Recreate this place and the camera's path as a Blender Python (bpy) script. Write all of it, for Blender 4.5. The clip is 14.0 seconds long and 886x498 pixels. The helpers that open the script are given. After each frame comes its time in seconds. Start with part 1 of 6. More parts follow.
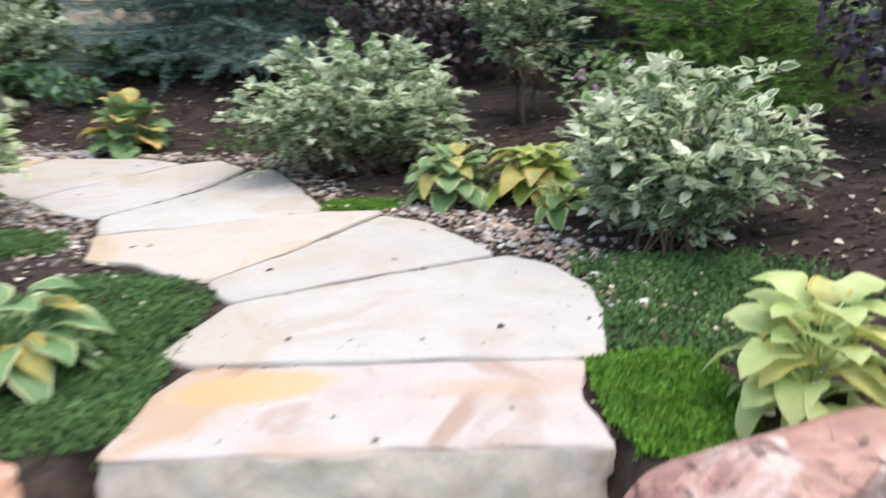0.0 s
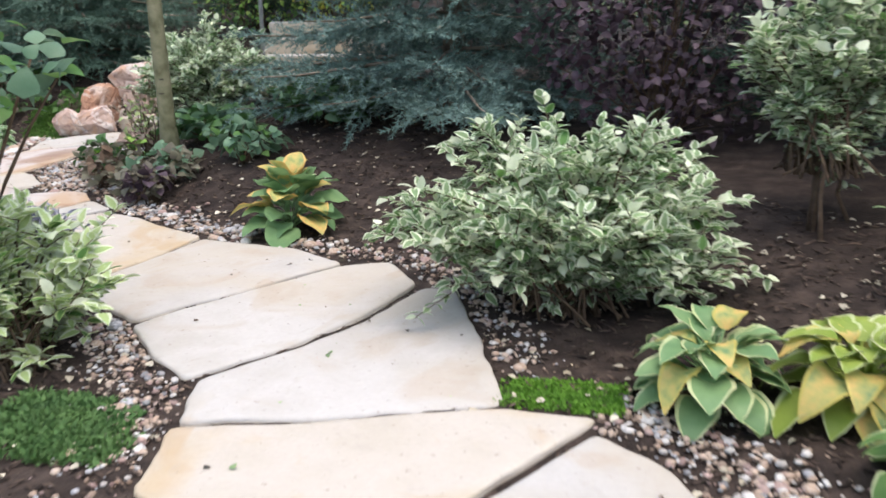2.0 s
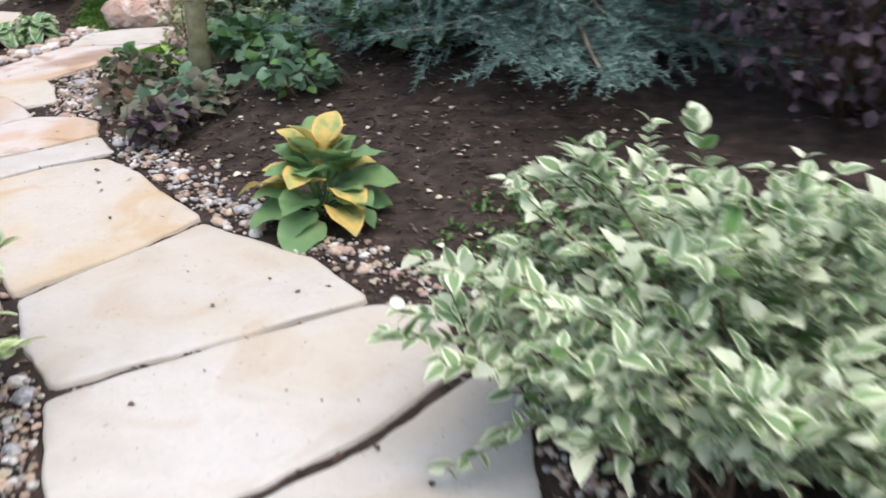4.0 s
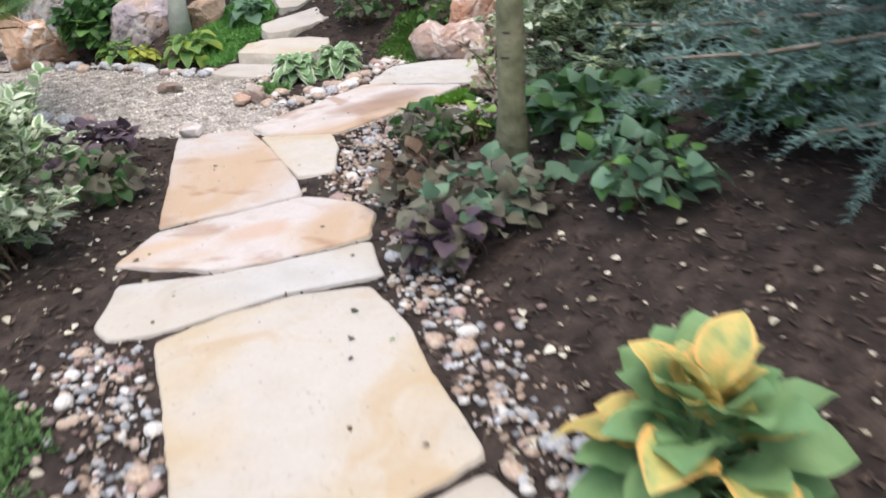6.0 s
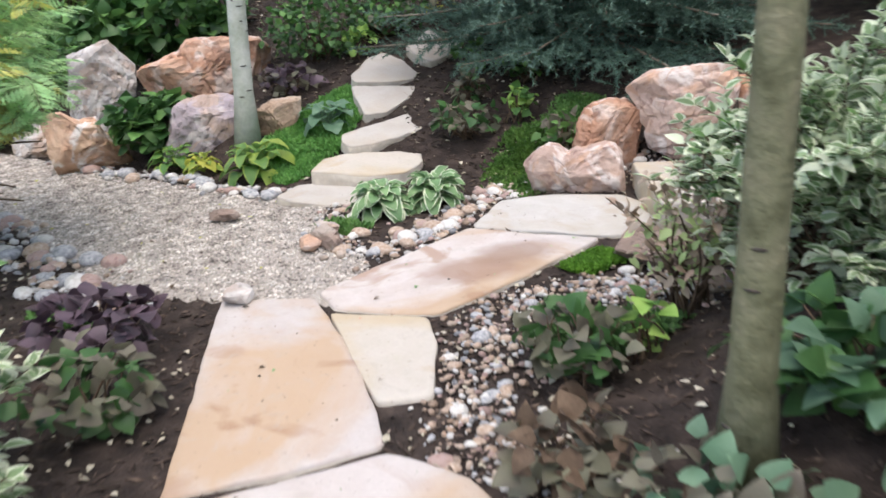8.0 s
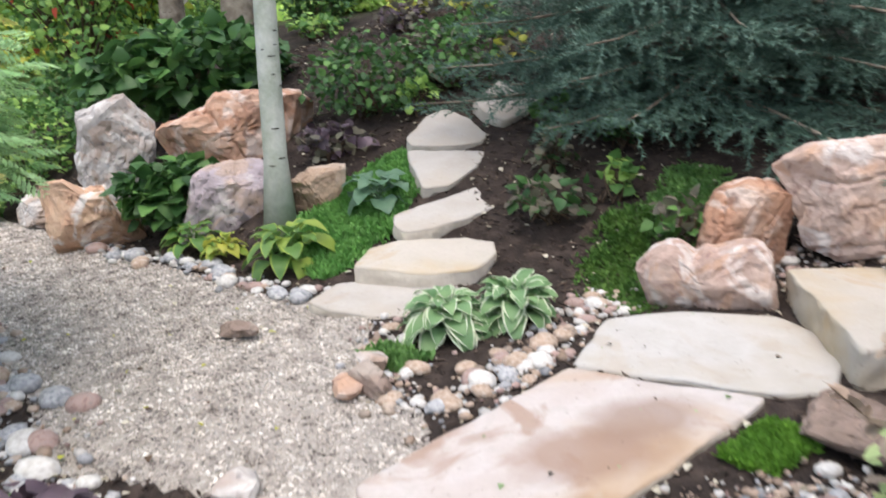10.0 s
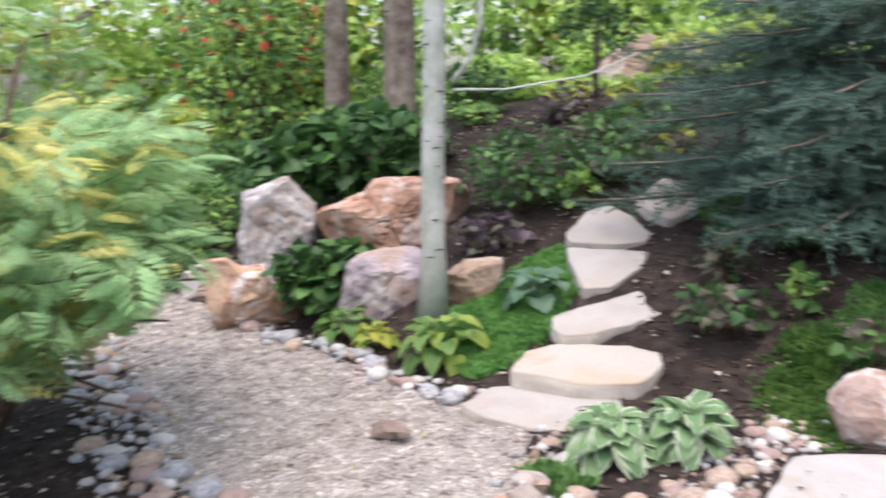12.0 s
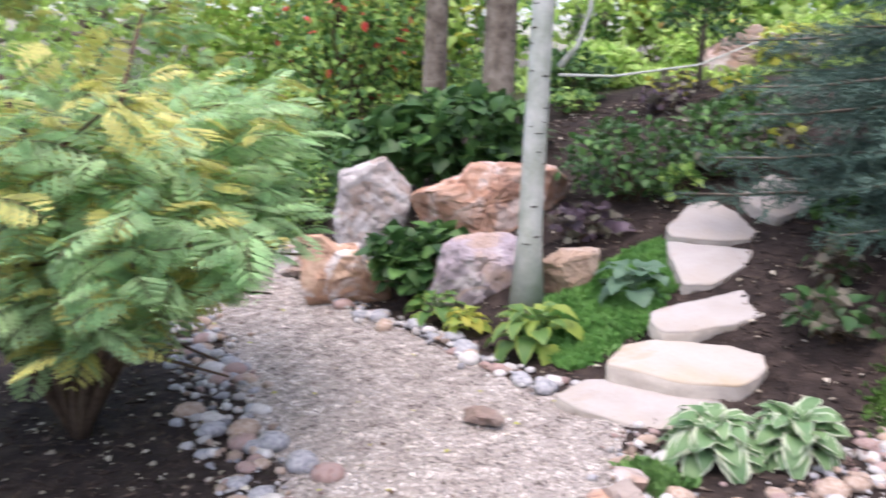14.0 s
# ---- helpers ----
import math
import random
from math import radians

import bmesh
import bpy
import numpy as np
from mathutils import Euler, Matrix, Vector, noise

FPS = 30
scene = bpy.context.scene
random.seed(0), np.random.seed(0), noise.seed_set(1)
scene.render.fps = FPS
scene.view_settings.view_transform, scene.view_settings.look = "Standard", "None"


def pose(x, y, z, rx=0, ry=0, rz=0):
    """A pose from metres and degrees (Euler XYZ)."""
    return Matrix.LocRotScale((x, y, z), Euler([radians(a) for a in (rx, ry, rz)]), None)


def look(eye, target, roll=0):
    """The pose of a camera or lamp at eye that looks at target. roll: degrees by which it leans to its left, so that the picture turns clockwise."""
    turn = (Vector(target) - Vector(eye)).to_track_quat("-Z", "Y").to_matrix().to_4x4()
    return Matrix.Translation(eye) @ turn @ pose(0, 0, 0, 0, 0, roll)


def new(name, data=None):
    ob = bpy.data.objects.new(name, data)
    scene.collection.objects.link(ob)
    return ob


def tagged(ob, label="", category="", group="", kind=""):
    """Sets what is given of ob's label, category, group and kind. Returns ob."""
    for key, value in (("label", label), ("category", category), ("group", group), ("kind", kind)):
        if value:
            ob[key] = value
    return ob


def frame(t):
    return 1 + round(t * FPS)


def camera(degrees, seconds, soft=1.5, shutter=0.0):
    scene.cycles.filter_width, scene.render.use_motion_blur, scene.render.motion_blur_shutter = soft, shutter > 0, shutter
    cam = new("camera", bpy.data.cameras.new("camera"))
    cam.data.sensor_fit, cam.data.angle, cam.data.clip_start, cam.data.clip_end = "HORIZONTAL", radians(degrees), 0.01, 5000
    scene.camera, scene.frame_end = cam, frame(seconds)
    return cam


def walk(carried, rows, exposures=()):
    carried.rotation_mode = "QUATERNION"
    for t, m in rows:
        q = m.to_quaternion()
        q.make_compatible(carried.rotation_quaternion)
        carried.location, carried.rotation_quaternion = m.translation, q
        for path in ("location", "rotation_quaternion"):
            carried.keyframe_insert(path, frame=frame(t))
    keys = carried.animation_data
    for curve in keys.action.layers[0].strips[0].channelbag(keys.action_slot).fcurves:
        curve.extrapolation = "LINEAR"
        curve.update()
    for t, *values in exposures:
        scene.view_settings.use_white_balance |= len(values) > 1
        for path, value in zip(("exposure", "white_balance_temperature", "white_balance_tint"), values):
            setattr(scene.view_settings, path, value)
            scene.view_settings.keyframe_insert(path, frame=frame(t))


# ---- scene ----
cam = camera(54.6, 14.0, soft=1.7, shutter=0.8)
METRES, EYE, TILT, LEAN, TURN = 9.1, 1.14, 3.0, -2.5, 0.0
ROWS = [
    (0.0, 0.0, 0.0, 0.0, -0.8, -17.62, 2.52),
    (0.5, 0.0007, 0.0514, 0.0004, -3.57, -17.18, 1.16),
    (1.0, -0.0012, 0.1044, 0.0053, 1.92, -15.68, 1.63),
    (1.5, -0.0001, 0.156, 0.0186, 12.23, -16.55, 3.47),
    (2.0, -0.0075, 0.1965, 0.0271, 14.59, -17.36, 3.73),
    (2.5, -0.0108, 0.2333, 0.031, 16.37, -19.14, 3.09),
    (5.0, -0.0943, 0.4609, 0.0412, 31.97, -26.44, 2.95),
    (5.5, -0.1301, 0.5006, 0.0384, 40.73, -22.36, 5.25),
    (6.0, -0.1674, 0.5335, 0.039, 42.76, -24.34, 5.81),
    (6.5, -0.21, 0.5603, 0.0427, 42.3, -24.31, 4.51),
    (7.0, -0.2458, 0.5938, 0.0457, 49.04, -18.96, 5.6),
    (9.5, -0.4268, 0.7168, 0.0432, 46.53, -19.5, 4.29),
    (10.0, -0.4531, 0.7431, 0.0437, 51.68, -16.26, 5.43),
    (10.5, -0.4705, 0.7547, 0.0484, 52.27, -15.88, 5.36),
    (11.0, -0.4775, 0.7534, 0.0533, 51.84, -11.43, 5.41),
    (11.5, -0.4803, 0.7495, 0.0544, 54.68, -10.76, 5.24),
    (12.0, -0.4822, 0.7436, 0.0545, 61.13, -10.35, 4.2),
    (12.5, -0.4848, 0.7397, 0.0542, 65.53, -10.11, 3.81),
    (13.0, -0.4917, 0.7384, 0.054, 65.03, -10.51, 3.34),
    (13.5, -0.4926, 0.7372, 0.0528, 63.21, -11.35, 2.04),
    (14.0, -0.492, 0.7351, 0.0532, 66.88, -10.91, 2.37),
]
walk(cam, [(t, pose(0, 0, EYE, TILT, LEAN, TURN) @ pose(METRES * x, METRES * y, METRES * z, 90 + pitch, roll, yaw)) for t, x, y, z, yaw, pitch, roll in ROWS],
     exposures=[(0.0, 1.3, 6750, 10), (9.0, 1.3, 6650, 9), (11.3, 1.36, 6650, 8), (12.2, 1.46, 6550, 18), (14.0, 1.52, 6450, 22)])

# ---- light ----
SUN_UP, SUN_TURN = 74.0, 130.0
world = bpy.data.worlds.new("sky")
scene.world = world
world.use_nodes = True
wn = world.node_tree.nodes
sky = wn.new("ShaderNodeTexSky")
sky.sky_type = "NISHITA"
sky.sun_disc = False
sky.sun_elevation, sky.sun_rotation = radians(SUN_UP), radians(SUN_TURN)
sky.dust_density = 3.0
wn["Background"].inputs["Strength"].default_value = 0.15
world.node_tree.links.new(sky.outputs["Color"], wn["Background"].inputs["Color"])
sun = new("sun", bpy.data.lights.new("sun", "SUN"))
sun.data.energy, sun.data.angle, sun.data.color = 1.0, radians(95), (1.0, 0.96, 0.90)
sx, sy = math.sin(radians(SUN_TURN)), math.cos(radians(SUN_TURN))
sun.matrix_world = look((sx * 30, sy * 30, 30 * math.tan(radians(SUN_UP))), (0, 0, 0))


# ---- materials ----
def ramp_mat(name, colours, scale=6.0, rough=0.8, bump=0.3, bump_scale=60.0, vary=0.15, island=False, detail=6.0, leaf=0.0, spec=0.3, fine=0.35):
    """Colours mixed by noise at two scales, with relief, and a shift of brightness from piece to piece."""
    m = bpy.data.materials.new(name)
    m.use_nodes = True
    nt = m.node_tree
    n, link = nt.nodes, nt.links.new
    bsdf = n["Principled BSDF"]
    bsdf.inputs["Roughness"].default_value = rough
    bsdf.inputs["Specular IOR Level"].default_value = spec
    co = n.new("ShaderNodeTexCoord")
    info = n.new("ShaderNodeObjectInfo")
    shift = n.new("ShaderNodeVectorMath")
    shift.operation = "MULTIPLY_ADD"
    link(info.outputs["Random"], shift.inputs[0])
    shift.inputs[1].default_value = (37, 53, 71)
    link(co.outputs["Object"], shift.inputs[2])
    big = n.new("ShaderNodeTexNoise")
    big.inputs["Scale"].default_value, big.inputs["Detail"].default_value = scale, detail
    link(shift.outputs[0], big.inputs["Vector"])
    small = n.new("ShaderNodeTexNoise")
    small.inputs["Scale"].default_value, small.inputs["Detail"].default_value = bump_scale, 4.0
    link(shift.outputs[0], small.inputs["Vector"])
    ramp = n.new("ShaderNodeValToRGB")
    els = ramp.color_ramp.elements
    while len(els) < len(colours):
        els.new(0.5)
    for i, c in enumerate(colours):
        els[i].position = 0.3 + 0.4 * i / max(1, len(colours) - 1)
        els[i].color = (*c, 1)
    link(big.outputs["Fac"], ramp.inputs["Fac"])
    # brightness by piece and by grain
    val = n.new("ShaderNodeMath")
    val.operation = "MULTIPLY_ADD"
    if island:
        geo = n.new("ShaderNodeNewGeometry")
        link(geo.outputs["Random Per Island"], val.inputs[0])
    else:
        link(info.outputs["Random"], val.inputs[0])
    val.inputs[1].default_value, val.inputs[2].default_value = 2 * vary, 1 - vary - fine / 2
    grain = n.new("ShaderNodeMath")
    grain.operation = "MULTIPLY_ADD"
    link(small.outputs["Fac"], grain.inputs[0])
    grain.inputs[1].default_value = fine
    link(val.outputs[0], grain.inputs[2])
    hsv = n.new("ShaderNodeHueSaturation")
    link(ramp.outputs["Color"], hsv.inputs["Color"])
    link(grain.outputs[0], hsv.inputs["Value"])
    link(hsv.outputs["Color"], bsdf.inputs["Base Color"])
    if bump:
        b = n.new("ShaderNodeBump")
        b.inputs["Strength"].default_value, b.inputs["Distance"].default_value = bump, 0.01
        link(small.outputs["Fac"], b.inputs["Height"])
        link(b.outputs["Normal"], bsdf.inputs["Normal"])
    if leaf:
        tr = n.new("ShaderNodeBsdfTranslucent")
        link(hsv.outputs["Color"], tr.inputs["Color"])
        mix = n.new("ShaderNodeMixShader")
        mix.inputs["Fac"].default_value = leaf
        link(bsdf.outputs[0], mix.inputs[1])
        link(tr.outputs[0], mix.inputs[2])
        link(mix.outputs[0], n["Material Output"].inputs["Surface"])
    return m


def leaf_mat(name, a, b, rough=0.6, leaf=0.3, vary=0.25):
    return ramp_mat(name, [a, b], scale=7, rough=rough, bump=0.15, bump_scale=90, vary=vary, island=True, leaf=leaf, detail=2, fine=0.2)


def slab_mat(name, base, pale, stain, amount, rust):
    """Split sandstone: soft mottling, broad stains, pits and faint bedding lines."""
    m = ramp_mat(name, [base, pale, base], 3.0, 0.88, 0.0, 50, 0.05, fine=0.14, spec=0.2)
    nt = m.node_tree
    n, link = nt.nodes, nt.links.new
    bsdf = n["Principled BSDF"]
    body = bsdf.inputs["Base Color"].links[0].from_socket
    co = n.new("ShaderNodeTexCoord")

    def noise_fac(scale, detail, lo, hi, distort=0.0):
        t = n.new("ShaderNodeTexNoise")
        t.inputs["Scale"].default_value, t.inputs["Detail"].default_value, t.inputs["Distortion"].default_value = scale, detail, distort
        link(co.outputs["Object"], t.inputs["Vector"])
        mr = n.new("ShaderNodeMapRange")
        mr.inputs["From Min"].default_value, mr.inputs["From Max"].default_value = lo, hi
        link(t.outputs["Fac"], mr.inputs["Value"])
        return t, mr.outputs["Result"]

    def over(a, colour, fac, amount):
        x = n.new("ShaderNodeMix")
        x.data_type = "RGBA"
        k = n.new("ShaderNodeMath")
        k.operation = "MULTIPLY"
        link(fac, k.inputs[0])
        k.inputs[1].default_value = amount
        link(k.outputs[0], x.inputs["Factor"])
        link(a, x.inputs["A"])
        x.inputs["B"].default_value = (*colour, 1)
        return x.outputs["Result"]

    _, f = noise_fac(1.1, 5, 0.47, 0.60, 0.6)
    body = over(body, stain, f, amount)
    _, f = noise_fac(2.3, 8, 0.56, 0.66, 1.2)
    body = over(body, rust, f, amount * 0.8)
    _, f = noise_fac(38, 3, 0.66, 0.74)
    body = over(body, (0.20, 0.16, 0.13), f, 0.45)
    _, f = noise_fac(7, 9, 0.58, 0.72, 2.0)
    body = over(body, (0.36, 0.33, 0.29), f, 0.35)
    link(body, bsdf.inputs["Base Color"])
    t1, _ = noise_fac(24, 8, 0, 1, 0.5)
    b = n.new("ShaderNodeBump")
    b.inputs["Strength"].default_value, b.inputs["Distance"].default_value = 0.6, 0.006
    link(t1.outputs["Fac"], b.inputs["Height"])
    link(b.outputs["Normal"], bsdf.inputs["Normal"])
    return m


def stained(mat, name, cx, cy, rx, ry, turn, colour, amount=0.8, soft=0.35, ragged=0.5):
    """The same stone with one ragged stain lying across it."""
    m = mat.copy()
    m.name = name
    n, link = m.node_tree.nodes, m.node_tree.links.new
    bsdf = n["Principled BSDF"]
    body = bsdf.inputs["Base Color"].links[0].from_socket
    co = n.new("ShaderNodeTexCoord")
    mp = n.new("ShaderNodeMapping")
    mp.vector_type = "TEXTURE"
    mp.inputs["Location"].default_value = (cx, cy, 0)
    mp.inputs["Rotation"].default_value = (0, 0, radians(turn))
    mp.inputs["Scale"].default_value = (rx, ry, 40)
    link(co.outputs["Object"], mp.inputs["Vector"])
    ln = n.new("ShaderNodeVectorMath")
    ln.operation = "LENGTH"
    link(mp.outputs[0], ln.inputs[0])
    t = n.new("ShaderNodeTexNoise")
    t.inputs["Scale"].default_value, t.inputs["Detail"].default_value = 5.0, 8.0
    link(co.outputs["Object"], t.inputs["Vector"])
    add = n.new("ShaderNodeMath")
    add.operation = "MULTIPLY_ADD"
    link(t.outputs["Fac"], add.inputs[0])
    add.inputs[1].default_value = ragged * 2
    link(ln.outputs["Value"], add.inputs[2])
    mr = n.new("ShaderNodeMapRange")
    mr.inputs["From Min"].default_value, mr.inputs["From Max"].default_value = 1 + ragged + soft, 1 + ragged - soft
    mr.inputs["To Max"].default_value = amount
    link(add.outputs[0], mr.inputs["Value"])
    x = n.new("ShaderNodeMix")
    x.data_type = "RGBA"
    link(mr.outputs["Result"], x.inputs["Factor"])
    link(body, x.inputs["A"])
    x.inputs["B"].default_value = (*colour, 1)
    link(x.outputs["Result"], bsdf.inputs["Base Color"])
    return m


M_PALE = slab_mat("pale_sandstone", (0.387, 0.37, 0.344), (0.43, 0.417, 0.4), (0.396, 0.344, 0.267), 0.5, (0.361, 0.292, 0.215))
M_TAN = slab_mat("tan_sandstone", (0.405, 0.37, 0.317), (0.44, 0.405, 0.361), (0.414, 0.317, 0.185), 0.6, (0.387, 0.273, 0.15))
M_ROSE = slab_mat("rose_sandstone", (0.422, 0.37, 0.343), (0.458, 0.422, 0.405), (0.405, 0.282, 0.176), 0.8, (0.282, 0.167, 0.106))
M_STEPS = slab_mat("warm_grey_sandstone", (0.37, 0.34, 0.305), (0.408, 0.383, 0.357), (0.378, 0.318, 0.241), 0.5, (0.344, 0.267, 0.189))
M_STEP = stained(M_ROSE, "rose_sandstone_with_tan_patch", -0.53, 2.37, 0.24, 0.10, 8, (0.50, 0.33, 0.15), 0.75, 0.18, 0.25)
M_LONG = stained(stained(M_ROSE, "rose_sandstone_with_hollow", -5.93, 8.72, 0.26, 0.17, 60, (0.27, 0.17, 0.12), 0.75), "rose_sandstone_with_brown_hollow", -5.95, 9.02, 0.22, 0.15, 70, (0.25, 0.17, 0.13), 0.7)
M_RUST = stained(stained(M_ROSE, "rose_sandstone_with_rust", -4.76, 6.95, 0.15, 0.10, 60, (0.42, 0.25, 0.14), 0.5), "rose_sandstone_with_rust_and_tan", -5.05, 6.5, 0.25, 0.08, 70, (0.46, 0.30, 0.16), 0.55)
M_CUT = ramp_mat("split_sandstone", [(0.423, 0.377, 0.322), (0.534, 0.488, 0.423), (0.386, 0.34, 0.285)], 5, 0.9, 0.9, 24, 0.06, fine=0.3)
def rock_mat(name, colours, streak, dark):
    """Broken rock: blotches, pale quartz streaks, dark cracks and coarse relief."""
    m = ramp_mat(name, colours, 3.2, 0.88, 0.0, 18, 0.08, fine=0.5, detail=10.0, spec=0.2)
    nt = m.node_tree
    n, link = nt.nodes, nt.links.new
    bsdf = n["Principled BSDF"]
    body = bsdf.inputs["Base Color"].links[0].from_socket
    co = n.new("ShaderNodeTexCoord")
    info = n.new("ShaderNodeObjectInfo")
    sh = n.new("ShaderNodeVectorMath")
    sh.operation = "MULTIPLY_ADD"
    link(info.outputs["Random"], sh.inputs[0])
    sh.inputs[1].default_value = (17, 29, 41)
    link(co.outputs["Object"], sh.inputs[2])
    heights = []
    for scale, distort, lo, hi, colour, amount in ((2.6, 1.6, 0.52, 0.61, streak, 0.8), (5.5, 2.5, 0.57, 0.68, dark, 0.75), (2.0, 3.0, 0.58, 0.62, colours[-1], 0.6)):
        t = n.new("ShaderNodeTexNoise")
        t.inputs["Scale"].default_value, t.inputs["Detail"].default_value, t.inputs["Distortion"].default_value = scale, 9, distort
        link(sh.outputs[0], t.inputs["Vector"])
        mr = n.new("ShaderNodeMapRange")
        mr.inputs["From Min"].default_value, mr.inputs["From Max"].default_value, mr.inputs["To Max"].default_value = lo, hi, amount
        link(t.outputs["Fac"], mr.inputs["Value"])
        x = n.new("ShaderNodeMix")
        x.data_type = "RGBA"
        link(mr.outputs["Result"], x.inputs["Factor"])
        link(body, x.inputs["A"])
        x.inputs["B"].default_value = (*colour, 1)
        body = x.outputs["Result"]
        heights.append(t)
    link(body, bsdf.inputs["Base Color"])
    g = n.new("ShaderNodeTexNoise")
    g.inputs["Scale"].default_value, g.inputs["Detail"].default_value = 9, 10
    link(sh.outputs[0], g.inputs["Vector"])
    b = n.new("ShaderNodeBump")
    b.inputs["Strength"].default_value, b.inputs["Distance"].default_value = 0.9, 0.04
    link(g.outputs["Fac"], b.inputs["Height"])
    link(b.outputs["Normal"], bsdf.inputs["Normal"])
    return m


M_ORANGE = rock_mat("orange_boulder", [(0.30, 0.18, 0.13), (0.42, 0.235, 0.155), (0.48, 0.32, 0.235)], (0.58, 0.48, 0.42), (0.16, 0.09, 0.07))
M_PINKD = rock_mat("dark_patched_pink_boulder", [(0.20, 0.10, 0.09), (0.36, 0.22, 0.19), (0.42, 0.26, 0.21)], (0.55, 0.45, 0.41), (0.05, 0.035, 0.035))
M_PINK = rock_mat("pink_boulder", [(0.36, 0.25, 0.21), (0.45, 0.34, 0.29), (0.45, 0.28, 0.19)], (0.62, 0.57, 0.54), (0.22, 0.14, 0.12))
M_GREY = rock_mat("grey_boulder", [(0.28, 0.26, 0.25), (0.42, 0.39, 0.37), (0.40, 0.30, 0.24)], (0.62, 0.60, 0.58), (0.12, 0.11, 0.11))
M_MAUVE = rock_mat("mauve_boulder", [(0.24, 0.20, 0.21), (0.36, 0.31, 0.33), (0.42, 0.31, 0.24)], (0.50, 0.46, 0.44), (0.10, 0.085, 0.09))
M_TANROCK = rock_mat("tan_boulder", [(0.26, 0.17, 0.11), (0.34, 0.24, 0.17), (0.38, 0.28, 0.21)], (0.44, 0.36, 0.29), (0.15, 0.10, 0.07))
M_STREAK = rock_mat("orange_boulder_with_quartz", [(0.36, 0.20, 0.13), (0.45, 0.28, 0.19), (0.50, 0.36, 0.26)], (0.68, 0.66, 0.64), (0.18, 0.10, 0.07))
M_BROWN = rock_mat("brown_stone", [(0.17, 0.125, 0.10), (0.27, 0.20, 0.165), (0.24, 0.18, 0.15)], (0.36, 0.31, 0.27), (0.08, 0.06, 0.05))
M_MULCH = ramp_mat("bark_mulch", [(0.0148, 0.00984, 0.0082), (0.0312, 0.0221, 0.018), (0.0615, 0.0443, 0.0361)], 9, 0.95, 1.0, 70, 0.0, fine=0.9)
M_CHIP = ramp_mat("bark_chip", [(0.0176, 0.0123, 0.00968), (0.0528, 0.037, 0.029), (0.114, 0.0836, 0.066)], 20, 0.95, 0.5, 80, 0.5, island=True)
M_GRAVEL = ramp_mat("gravel_bed", [(0.255, 0.224, 0.198), (0.352, 0.317, 0.282), (0.414, 0.378, 0.343)], 30, 0.95, 1.0, 110, 0.0, fine=0.9)
M_GRIT = ramp_mat("gravel_chip", [(0.169, 0.144, 0.127), (0.417, 0.376, 0.337), (0.605, 0.57, 0.525)], 9, 0.9, 0.3, 90, 0.5, island=True)
M_PEB = [ramp_mat("warm_pebble", [(0.240, 0.168, 0.120), (0.336, 0.256, 0.200), (0.400, 0.336, 0.280)], 7, 0.75, 0.3, 60, 0.3, island=True),
         ramp_mat("grey_pebble", [(0.16, 0.17, 0.18), (0.28, 0.28, 0.29), (0.38, 0.38, 0.38)], 7, 0.75, 0.3, 60, 0.35, island=True),
         ramp_mat("white_pebble", [(0.368, 0.344, 0.320), (0.464, 0.448, 0.424), (0.528, 0.512, 0.496)], 7, 0.75, 0.3, 60, 0.25, island=True),
         ramp_mat("rose_pebble", [(0.208, 0.136, 0.120), (0.304, 0.216, 0.192), (0.240, 0.192, 0.176)], 7, 0.75, 0.3, 60, 0.3, island=True)]
M_VGREEN = leaf_mat("grey_green_leaf", (0.18, 0.28, 0.135), (0.29, 0.40, 0.215), leaf=0.42)
M_VCREAM = leaf_mat("cream_leaf_rim", (0.60, 0.67, 0.49), (0.73, 0.78, 0.62), leaf=0.42)
M_LGREEN = leaf_mat("lime_grey_leaf", (0.32, 0.44, 0.18), (0.48, 0.58, 0.28))
M_HGREEN = leaf_mat("hosta_green", (0.08, 0.18, 0.05), (0.16, 0.28, 0.08), 0.42)
M_HSOFT = leaf_mat("hosta_soft_green", (0.13, 0.25, 0.11), (0.22, 0.35, 0.16), 0.45)
M_PALEG = leaf_mat("pale_lime_leaf", (0.42, 0.52, 0.20), (0.60, 0.68, 0.34), 0.5, 0.4)
M_TURN = ramp_mat("turning_leaf", [(0.16, 0.28, 0.12), (0.45, 0.42, 0.14), (0.68, 0.46, 0.16)], scale=14, rough=0.5, bump=0.15, bump_scale=90, vary=0.15, island=True, leaf=0.3, detail=3, fine=0.2)
M_HLIME = leaf_mat("hosta_lime", (0.20, 0.30, 0.05), (0.32, 0.40, 0.09), 0.42)
M_HCREAM = leaf_mat("hosta_cream_rim", (0.42, 0.50, 0.24), (0.60, 0.62, 0.38), 0.45)
M_HBLUE = leaf_mat("hosta_blue", (0.085, 0.17, 0.10), (0.16, 0.26, 0.17), 0.5)
M_YELLOW = leaf_mat("yellowing_leaf", (0.46, 0.40, 0.10), (0.62, 0.52, 0.16), 0.5)
M_AMBER = leaf_mat("amber_leaf", (0.62, 0.36, 0.12), (0.72, 0.52, 0.18), 0.5)
M_DARKG = leaf_mat("deep_green_leaf", (0.035, 0.095, 0.03), (0.075, 0.16, 0.05), 0.4)
M_MIDG = leaf_mat("mid_green_leaf", (0.07, 0.17, 0.045), (0.14, 0.27, 0.075), 0.5)
M_LIGHTG = leaf_mat("light_green_leaf", (0.24, 0.432, 0.096), (0.432, 0.6, 0.168), 0.5, 0.4)
